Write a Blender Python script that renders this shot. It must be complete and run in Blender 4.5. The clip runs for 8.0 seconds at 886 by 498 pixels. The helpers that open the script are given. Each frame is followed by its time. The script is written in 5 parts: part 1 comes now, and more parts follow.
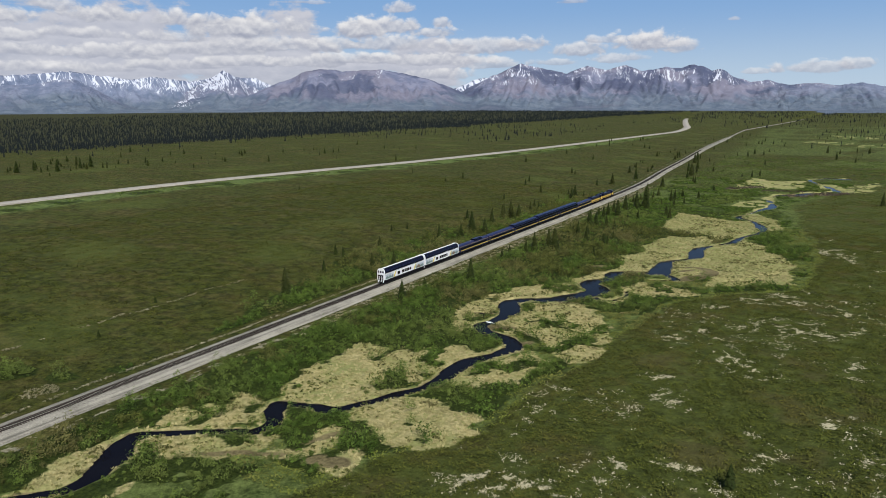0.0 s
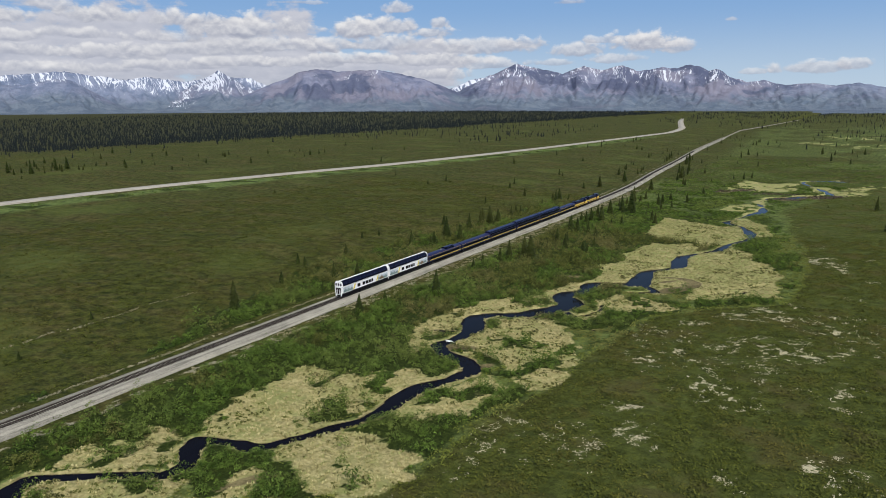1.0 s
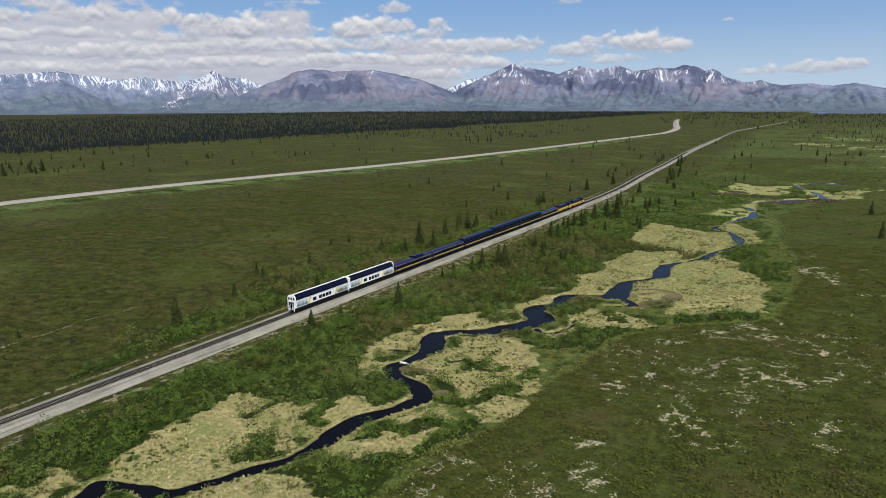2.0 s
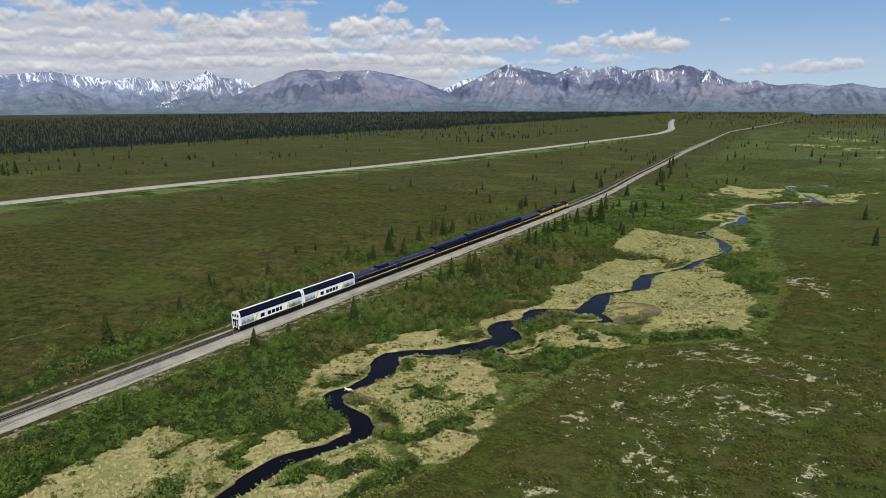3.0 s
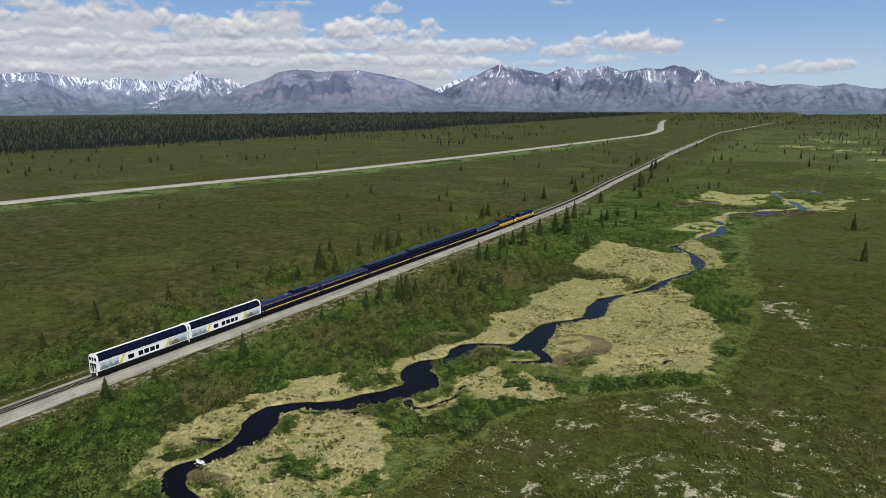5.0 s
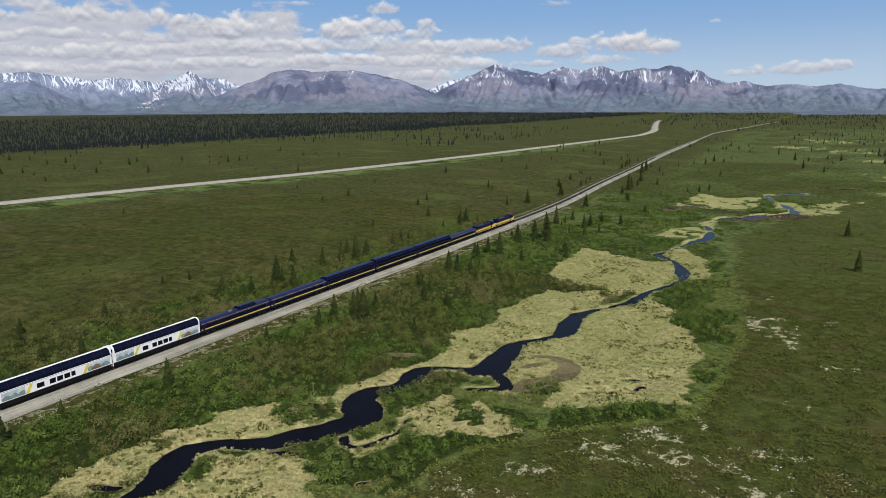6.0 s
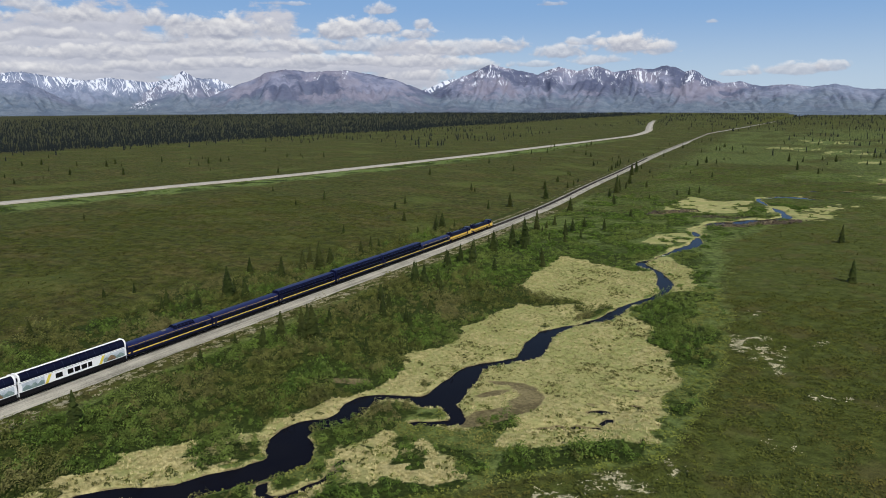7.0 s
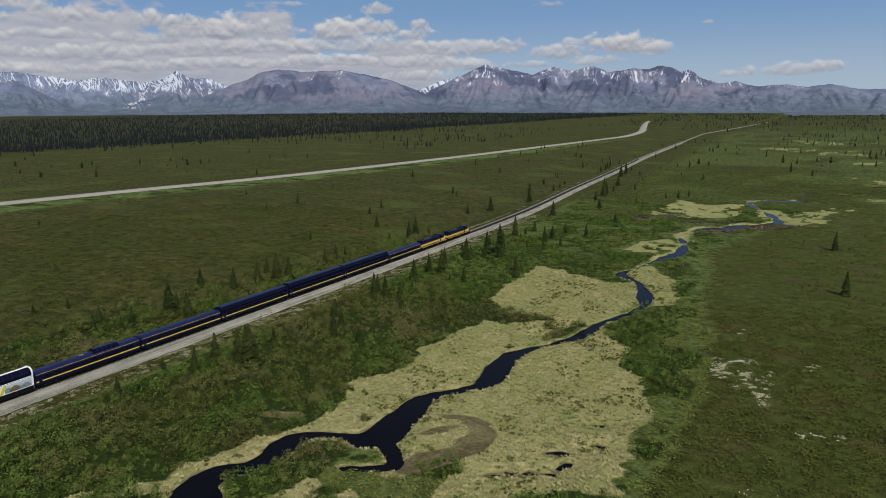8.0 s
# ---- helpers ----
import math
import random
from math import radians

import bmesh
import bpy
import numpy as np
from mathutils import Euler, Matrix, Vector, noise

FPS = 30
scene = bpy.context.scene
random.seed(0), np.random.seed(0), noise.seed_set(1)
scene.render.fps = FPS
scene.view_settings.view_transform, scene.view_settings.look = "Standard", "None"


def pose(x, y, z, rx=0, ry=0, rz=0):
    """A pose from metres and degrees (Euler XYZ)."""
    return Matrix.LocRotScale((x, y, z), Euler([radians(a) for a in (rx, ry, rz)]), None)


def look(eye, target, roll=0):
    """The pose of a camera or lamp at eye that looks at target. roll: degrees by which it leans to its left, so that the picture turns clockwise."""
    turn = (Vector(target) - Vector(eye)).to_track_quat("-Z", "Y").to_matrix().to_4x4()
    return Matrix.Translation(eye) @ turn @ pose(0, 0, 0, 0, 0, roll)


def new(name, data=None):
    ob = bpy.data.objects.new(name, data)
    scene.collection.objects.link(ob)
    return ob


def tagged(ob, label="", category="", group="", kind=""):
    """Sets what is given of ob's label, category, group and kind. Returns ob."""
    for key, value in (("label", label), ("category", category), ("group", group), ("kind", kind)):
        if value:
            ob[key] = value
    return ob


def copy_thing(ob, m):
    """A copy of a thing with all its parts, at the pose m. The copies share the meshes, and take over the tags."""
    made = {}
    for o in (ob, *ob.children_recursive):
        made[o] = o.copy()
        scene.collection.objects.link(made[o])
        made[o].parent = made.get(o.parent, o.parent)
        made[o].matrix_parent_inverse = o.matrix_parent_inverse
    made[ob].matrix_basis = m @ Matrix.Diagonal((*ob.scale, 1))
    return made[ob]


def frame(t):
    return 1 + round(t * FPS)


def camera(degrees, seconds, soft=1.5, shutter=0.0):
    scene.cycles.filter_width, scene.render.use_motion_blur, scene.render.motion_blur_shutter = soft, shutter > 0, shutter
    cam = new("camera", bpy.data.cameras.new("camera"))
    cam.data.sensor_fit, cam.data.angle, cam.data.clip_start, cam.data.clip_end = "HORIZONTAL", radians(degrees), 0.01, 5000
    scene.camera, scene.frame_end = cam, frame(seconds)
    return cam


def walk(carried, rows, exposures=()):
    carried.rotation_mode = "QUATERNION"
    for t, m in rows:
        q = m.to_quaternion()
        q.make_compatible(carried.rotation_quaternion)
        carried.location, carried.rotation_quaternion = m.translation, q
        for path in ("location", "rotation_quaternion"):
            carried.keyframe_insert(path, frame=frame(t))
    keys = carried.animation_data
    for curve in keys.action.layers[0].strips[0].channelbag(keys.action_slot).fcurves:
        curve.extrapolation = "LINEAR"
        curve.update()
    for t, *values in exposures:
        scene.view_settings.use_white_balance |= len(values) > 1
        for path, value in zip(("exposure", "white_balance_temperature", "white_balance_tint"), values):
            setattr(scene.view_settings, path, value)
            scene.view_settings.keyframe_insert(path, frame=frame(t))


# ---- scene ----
# Track runs along +y with its centre line at x = 0; z = 0 is the valley floor.
cam = camera(64.0, 8.0, 0.9)
PATH = [
    (0.0, 140.11, -80.39, 64.08, 30.108, -11.702, 0.2),
    (0.5, 141.03, -70.25, 64.15, 30.019, -11.693, 0.2),
    (1.0, 141.90, -60.15, 64.19, 29.927, -11.684, 0.2),
    (1.5, 142.73, -50.08, 64.22, 29.833, -11.675, 0.2),
    (2.25, 143.89, -35.01, 64.22, 29.687, -11.662, 0.2),
    (3.0, 144.98, -19.92, 64.19, 29.535, -11.648, 0.2),
    (3.5, 145.66, -9.83, 64.15, 29.431, -11.639, 0.2),
    (4.0, 146.31, 0.30, 64.10, 29.324, -11.630, 0.2),
    (4.5, 146.93, 10.49, 64.04, 29.214, -11.621, 0.2),
    (5.25, 147.82, 25.91, 63.91, 29.044, -11.608, 0.2),
    (6.0, 148.66, 41.54, 63.77, 28.868, -11.594, 0.2),
    (6.5, 149.19, 52.10, 63.66, 28.747, -11.586, 0.2),
    (7.0, 149.71, 62.79, 63.54, 28.623, -11.577, 0.2),
    (7.5, 150.21, 73.62, 63.42, 28.496, -11.568, 0.2),
    (8.0, 150.71, 84.61, 63.29, 28.366, -11.559, 0.2),
]
EXPOSURES = [(0.0, 0.0), (7.7, 0.0), (8.0, -0.37)]
walk(cam, [(t, pose(x, y, z, 90 + pitch, roll, yaw)) for t, x, y, z, yaw, pitch, roll in PATH], EXPOSURES)

# ---------------------------------------------------------------- world and sun
SUN_EL, SUN_AZ = 47.0, 135.0  # degrees; azimuth clockwise from +y, so the sun stands over (+x, -y)


def links(tree):
    """Short helpers for building node trees: node(type, **settings) and wire(from, to)."""
    def node(kind, **values):
        n = tree.nodes.new(kind)
        for key, value in values.items():
            if key == "op":
                n.operation = value
            elif key == "data":
                n.data_type = value
            elif key == "blend":
                n.blend_type = value
            elif key == "clamp":
                n.use_clamp = value
            elif key == "attr":
                n.attribute_name = value
            elif key == "kind":
                n.noise_type = value
            elif key == "dims":
                n.noise_dimensions = value
            elif key == "feature":
                n.feature = value
        return n

    def feed(n, index, value):
        if value is None:
            return
        if isinstance(value, bpy.types.NodeSocket):
            tree.links.new(value, n.inputs[index])
        else:
            n.inputs[index].default_value = value

    def math_(op, a, b=None, c=None, clamp=False):
        n = node("ShaderNodeMath", op=op, clamp=clamp)
        feed(n, 0, a), feed(n, 1, b), feed(n, 2, c)
        return n.outputs[0]

    def mixc(fac, a, b, blend="MIX"):
        n = node("ShaderNodeMix", data="RGBA", blend=blend)
        feed(n, 0, fac)
        feed(n, 6, a if isinstance(a, bpy.types.NodeSocket) else (*a, 1.0))
        feed(n, 7, b if isinstance(b, bpy.types.NodeSocket) else (*b, 1.0))
        return n.outputs[2]

    def noise_(vec, scale, detail=4.0, rough=0.55, lac=2.0, distort=0.0):
        n = node("ShaderNodeTexNoise")
        feed(n, "Vector", vec)
        n.inputs["Scale"].default_value = scale
        n.inputs["Detail"].default_value = detail
        n.inputs["Roughness"].default_value = rough
        n.inputs["Lacunarity"].default_value = lac
        n.inputs["Distortion"].default_value = distort
        return n.outputs[0]

    def step(value, lo, hi, out_lo=0.0, out_hi=1.0):
        n = node("ShaderNodeMapRange")
        n.interpolation_type = "SMOOTHSTEP"
        feed(n, 0, value), feed(n, 1, lo), feed(n, 2, hi), feed(n, 3, out_lo), feed(n, 4, out_hi)
        return n.outputs[0]

    def stretch(vec, scale, loc=(0, 0, 0)):
        n = node("ShaderNodeMapping")
        feed(n, 0, vec)
        n.inputs["Location"].default_value = loc
        n.inputs["Scale"].default_value = scale
        return n.outputs[0]

    return node, feed, math_, mixc, noise_, step, stretch


# heaped clouds: bearing, height angle, half width and half height in degrees
CLOUDS_LOW = [(59.3, 2.42, 3.8, 0.58), (55.1, 2.37, 3.0, 0.51), (50.2, 2.68, 4.4, 0.52), (45.4, 2.98, 3.8, 0.53), (40.8, 2.96, 3.5, 0.6), (36.0, 3.27, 3.5, 0.66), (30.7, 3.13, 4.0, 0.72), (26.7, 2.88, 2.6, 0.61), (30.3, 2.04, 2.7, 0.61)]
CLOUDS_MID = [(59.2, 3.5, 3.8, 0.63), (55.0, 3.48, 4.1, 0.7), (49.3, 3.82, 5.3, 0.67), (43.7, 4.21, 4.7, 0.8), (38.6, 4.27, 3.0, 0.65), (34.2, 4.32, 4.2, 0.87), (26.8, 4.17, 4.8, 0.87), (23.9, 4.35, 2.1, 0.54), (35.6, 3.4, 1.3, 0.44)]
CLOUDS_BANK = [(60.4, 4.38, 3.7, 0.71), (56.3, 4.71, 4.0, 0.64), (50.5, 4.64, 4.0, 0.77), (45.2, 5.31, 5.4, 1.35), (41.5, 5.51, 2.6, 1.16)]
CLOUDS_TOP = [(60.3, 5.67, 3.4, 1.07), (54.4, 6.01, 3.5, 1.22), (50.4, 5.88, 2.3, 1.01), (47.2, 5.97, 1.9, 0.72), (57.9, 6.54, 3.2, 0.71)]
CLOUDS_HEADS = [(33.8, 5.66, 3.3, 1.02), (30.7, 5.21, 2.6, 0.81), (36.4, 5.3, 2.2, 1.45), (30.2, 5.93, 1.3, 0.75)]
CLOUDS_EAST = [(19.4, 3.81, 2.2, 0.76), (16.1, 4.56, 3.3, 0.42), (14.4, 4.16, 2.8, 1.1), (12.4, 3.89, 1.6, 0.68), (16.6, 3.21, 2.3, 0.48), (21.3, 2.93, 1.9, 0.33), (3.2, 2.21, 3.1, 0.6), (0.5, 2.37, 1.3, 0.58), (6.8, 2.09, 1.1, 0.31)]
CLOUDS_WISPS = [(40.6, 7.39, 3.0, 0.26), (33.3, 7.0, 1.5, 0.74), (20.1, 7.36, 1.4, 0.31), (8.7, 5.78, 0.6, 0.3)]


def build_world():
    w = bpy.data.worlds.new("sky")
    w.use_nodes = True
    scene.world = w
    t = w.node_tree
    t.nodes.clear()
    node, feed, m, mixc, noise_, step, stretch = links(t)
    sky = node("ShaderNodeTexSky")
    sky.sky_type = "NISHITA"
    sky.sun_disc = False
    sky.sun_elevation, sky.sun_rotation = radians(SUN_EL), radians(SUN_AZ)
    sky.altitude, sky.air_density, sky.dust_density, sky.ozone_density = 650, 1.0, 0.6, 1.4
    co = node("ShaderNodeTexCoord").outputs["Generated"]
    sep = node("ShaderNodeSeparateXYZ")
    feed(sep, 0, co)
    x, y, z = sep.outputs
    az = m("MULTIPLY", m("ARCTAN2", m("MULTIPLY", x, -1.0), y), 57.29578)   # degrees, left of +y positive
    el = m("MULTIPLY", m("ARCSINE", z), 57.29578)

    def density(lift, shift=0.0):
        e = m("ADD", el, lift)
        v = node("ShaderNodeCombineXYZ")
        feed(v, 0, m("ADD", m("MULTIPLY", az, 0.17), shift))
        feed(v, 1, m("MULTIPLY", e, 0.31))
        feed(v, 2, 7.35)
        puff = noise_(v.outputs[0], 1.25, 9.0, 0.55, 2.15, 0.15)
        flat = node("ShaderNodeCombineXYZ")
        feed(flat, 0, m("MULTIPLY", az, 0.10))
        feed(flat, 1, m("MULTIPLY", e, 1.1))
        feed(flat, 2, 4.1)
        layers = noise_(flat.outputs[0], 1.3, 6.0, 0.55)
        d = m("ADD", m("MULTIPLY", m("SUBTRACT", puff, 0.5), 2.6), m("MULTIPLY", m("SUBTRACT", layers, 0.5), 0.8))
        # a bank that stands higher towards the west, small fair-weather clouds elsewhere
        top = m("ADD", step(az, 23.0, 28.0, -4.0, 4.0), m("ADD", step(az, 38.0, 41.5, 0.0, 2.7), step(az, 48.0, 58.0, 0.0, 0.9)))
        bias = m("MULTIPLY", m("SUBTRACT", top, e), 0.22)
        bias = m("MAXIMUM", m("MINIMUM", bias, step(az, 24.0, 34.0, -0.1, 0.62)), -0.9)
        return m("ADD", d, bias)

    d0 = density(0.0)
    mask = step(d0, -0.05, 0.30)
    tone = m("ADD", 0.52, m("MULTIPLY", m("SUBTRACT", d0, density(0.35, 0.015)), 0.9), clamp=True)
    cloud = mixc(tone, (7.4, 8.0, 9.8), (11.2, 11.4, 12.6))
    low = mixc(step(el, 0.0, 8.0), (9.0, 11.4, 14.0), (4.1, 7.4, 12.8))
    hazed = mixc(step(el, 6.0, 40.0, 0.92, 0.0), sky.outputs[0], low)
    out = mixc(mask, hazed, cloud)

    def billow(lift):
        spot = node("ShaderNodeCombineXYZ")
        feed(spot, 0, az)
        feed(spot, 1, m("MULTIPLY", m("ADD", el, lift), 1.35))
        feed(spot, 2, 3.7)
        soft = m("SUBTRACT", noise_(spot.outputs[0], 0.30, 3.0, 0.5), 0.5)
        knob = m("ABSOLUTE", m("SUBTRACT", noise_(spot.outputs[0], 0.62, 3.0, 0.45, 2.0, 0.2), 0.5))
        fine = m("ABSOLUTE", m("SUBTRACT", noise_(spot.outputs[0], 1.9, 4.0, 0.55), 0.5))
        return m("ADD", m("MULTIPLY", soft, 1.5), m("ADD", m("MULTIPLY", knob, 2.3), m("MULTIPLY", fine, 0.55)))

    puff = billow(0.0)
    emboss = m("MULTIPLY", m("SUBTRACT", puff, billow(0.30)), 1.0)
    level = m("ADD", puff, 0.66)
    low_bank = CLOUDS_LOW + CLOUDS_MID
    for a0, e0, w, h in low_bank + CLOUDS_BANK + CLOUDS_TOP + CLOUDS_HEADS + CLOUDS_EAST + CLOUDS_WISPS:
        u = m("MULTIPLY_ADD", az, 1.0 / w, -a0 / w)
        rise = m("MULTIPLY_ADD", el, 1.0 / h, -e0 / h)
        v = node("ShaderNodeCombineXYZ")
        feed(v, 0, u)
        feed(v, 1, m("MAXIMUM", rise, m("MULTIPLY", rise, -1.9)))
        size = node("ShaderNodeVectorMath", op="LENGTH")
        feed(size, 0, v.outputs[0])
        d = m("SUBTRACT", m("ADD", level, 0.22) if (a0, e0, w, h) in low_bank + CLOUDS_EAST else level, size.outputs["Value"])
        lit = step(m("MULTIPLY_ADD", rise, 0.70, emboss), -0.65, 1.0)
        heap = mixc(lit, (6.4, 6.9, 8.6), (15.4, 15.3, 15.4))
        out = mixc(step(d, -0.06, 0.42, 0.0, min(0.97, 0.40 + h * 0.5)), out, heap)
    bg = node("ShaderNodeBackground")
    feed(bg, 0, out)
    bg.inputs[1].default_value = 0.055
    o = node("ShaderNodeOutputWorld")
    t.links.new(bg.outputs[0], o.inputs[0])


build_world()
sun_data = bpy.data.lights.new("sun", "SUN")
sun_data.energy, sun_data.angle, sun_data.color = 4.9, radians(0.6), (1.0, 0.955, 0.88)
sun = new("sun", sun_data)
sa, se = radians(SUN_AZ), radians(SUN_EL)
sun.matrix_world = look((math.sin(sa) * math.cos(se) * 300, math.cos(sa) * math.cos(se) * 300, math.sin(se) * 300), (0, 0, 0))

# ---------------------------------------------------------------- materials
def material(name, rough=0.8, metal=0.0, spec=0.3):
    mt = bpy.data.materials.new(name)
    mt.use_nodes = True
    t = mt.node_tree
    bsdf = t.nodes["Principled BSDF"]
    bsdf.inputs["Roughness"].default_value = rough
    bsdf.inputs["Metallic"].default_value = metal
    bsdf.inputs["Specular IOR Level"].default_value = spec
    return mt, t, bsdf


def relief(t, bsdf, height, strength=0.5, distance=0.1):
    b = t.nodes.new("ShaderNodeBump")
    b.inputs["Strength"].default_value = strength
    b.inputs["Distance"].default_value = distance
    t.links.new(height, b.inputs["Height"])
    t.links.new(b.outputs[0], bsdf.inputs["Normal"])


def painted(name, a, b, rough=0.45, metal=0.0, scale=1.5, spec=0.4):
    """Paint or metal with grime at two scales."""
    mt, t, bsdf = material(name, rough, metal, spec)
    node, feed, m, mixc, noise_, step, stretch = links(t)
    co = node("ShaderNodeTexCoord").outputs["Object"]
    n = m("ADD", m("MULTIPLY", noise_(co, scale, 5), 0.6), m("MULTIPLY", noise_(co, scale * 9, 3), 0.4))
    col = mixc(step(n, 0.38, 0.66), a, b)
    feed(bsdf, "Base Color", col)
    feed(bsdf, "Roughness", step(n, 0.3, 0.7, rough * 0.85, min(1.0, rough * 1.2)))
    return mt


def leafy(name, dark, light, tint, rough=0.65, grain=0.45):
    """Foliage: colour varies from clump to clump and over tens of metres."""
    mt, t, bsdf = material(name, rough, 0.0, 0.08)
    node, feed, m, mixc, noise_, step, stretch = links(t)
    geo = node("ShaderNodeNewGeometry")
    wide = noise_(geo.outputs["Position"], 0.035, 3)
    single = noise_(geo.outputs["Position"], 0.42, 2)
    f = m("ADD", m("MULTIPLY", geo.outputs["Random Per Island"], grain), step(single, 0.34, 0.66, 0.0, 1.0 - grain))
    col = mixc(f, dark, light)
    col = mixc(step(wide, 0.42, 0.66), col, mixc(f, tuple(0.55 * c for c in tint), tint))
    feed(bsdf, "Base Color", col)
    return mt


def ground_material():
    mt, t, bsdf = material("moor", 0.95, 0.0, 0.1)
    node, feed, m, mixc, noise_, step, stretch = links(t)
    pos = node("ShaderNodeNewGeometry").outputs["Position"]

    def attr(name):
        return node("ShaderNodeAttribute", attr=name).outputs["Fac"]

    fine = noise_(pos, 1.3, 5, 0.65)
    mid = noise_(pos, 0.16, 5, 0.6)
    wide = noise_(pos, 0.018, 5, 0.55)
    streak = noise_(stretch(pos, (0.02, 0.05, 0.02)), 1.0, 6, 0.62)
    # moor of dwarf birch and sedge
    lump = noise_(pos, 0.30, 6, 0.68)
    tussock = m("ADD", m("MULTIPLY", fine, 0.35), m("MULTIPLY", lump, 0.65))
    moor = mixc(step(tussock, 0.36, 0.64), (0.016, 0.024, 0.005), (0.074, 0.083, 0.020))
    brown = mixc(step(tussock, 0.36, 0.64), (0.030, 0.028, 0.008), (0.104, 0.090, 0.034))
    moor = mixc(step(m("ADD", m("MULTIPLY", streak, 0.6), m("MULTIPLY", mid, 0.4)), 0.44, 0.62, 0.0, 0.85), moor, brown)
    moor = mixc(step(wide, 0.52, 0.68, 0.0, 0.55), moor, mixc(fine, (0.05, 0.075, 0.016), (0.12, 0.14, 0.04)))
    # heath with pale lichen
    heath = mixc(step(tussock, 0.36, 0.64), (0.034, 0.044, 0.010), (0.081, 0.098, 0.025))
    heath = mixc(step(noise_(pos, 0.07, 4), 0.5, 0.68, 0.0, 0.7), heath, mixc(fine, (0.050, 0.046, 0.018), (0.105, 0.092, 0.038)))
    thread = step(m("ADD", m("MULTIPLY", attr("lichen"), 0.74), m("MULTIPLY", m("SUBTRACT", noise_(pos, 1.5, 6, 0.78), 0.5), 2.6)), 0.44, 0.66)
    heath = mixc(thread, heath, mixc(fine, (0.30, 0.27, 0.18), (0.66, 0.61, 0.48)))
    col = mixc(attr("heath"), moor, heath)
    # fresh grass on verges and wet ground; farther off its paleness paints in haze
    col = mixc(step(m("ADD", attr("lush"), m("MULTIPLY", m("SUBTRACT", tussock, 0.5), 2.6)), 0.1, 1.25), col, mixc(step(tussock, 0.36, 0.64), (0.056, 0.090, 0.026), (0.145, 0.186, 0.062)))
    # darker brown-green ground under the forest
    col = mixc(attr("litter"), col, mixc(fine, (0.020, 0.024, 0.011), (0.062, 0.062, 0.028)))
    # thicket floor, its colour darkened for the shade between the shrubs
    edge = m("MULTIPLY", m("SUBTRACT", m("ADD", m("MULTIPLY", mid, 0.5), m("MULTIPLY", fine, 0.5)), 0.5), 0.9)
    shaded_floor = mixc(step(fine, 0.3, 0.7), (0.011, 0.019, 0.004), (0.042, 0.061, 0.012))
    col = mixc(step(m("ADD", attr("thicket"), edge), 0.35, 0.65), col, shaded_floor)
    # straw-coloured sedge marsh
    tall = noise_(pos, 0.55, 6, 0.7)
    marsh = mixc(step(m("ADD", m("MULTIPLY", tall, 0.5), m("MULTIPLY", fine, 0.5)), 0.34, 0.66), (0.215, 0.195, 0.090), (0.490, 0.430, 0.235))
    marsh = mixc(m("MAXIMUM", step(noise_(pos, 0.09, 5, 0.65), 0.42, 0.64, 0.0, 0.85), m("MULTIPLY", attr("sap"), step(noise_(pos, 0.11, 4), 0.35, 0.62, 0.15, 0.85))), marsh, mixc(fine, (0.145, 0.170, 0.058), (0.320, 0.335, 0.138)))
    col = mixc(step(m("ADD", attr("marsh"), m("MULTIPLY", edge, 1.7)), 0.28, 0.66), col, marsh)
    # mud on banks and drained flats, peat below water
    mud = mixc(step(m("ADD", m("MULTIPLY", mid, 0.5), m("MULTIPLY", fine, 0.5)), 0.38, 0.62), (0.095, 0.078, 0.042), (0.215, 0.182, 0.102))
    col = mixc(step(m("ADD", attr("mud"), m("MULTIPLY", edge, 0.8)), 0.40, 0.62), col, mud)
    # bare gravel beside the line
    col = mixc(step(m("ADD", attr("gravel"), m("MULTIPLY", edge, 2.2)), 0.36, 0.64), col, mixc(fine, (0.15, 0.140, 0.105), (0.36, 0.335, 0.265)))
    feed(bsdf, "Base Color", mixc(1.0, col, (0.99, 1.0, 0.91), "MULTIPLY"))
    relief(t, bsdf, m("ADD", m("MULTIPLY", noise_(pos, 0.5, 8, 0.72), 1.0), m("MULTIPLY", mid, 0.8)), 0.9, 0.9)
    return mt


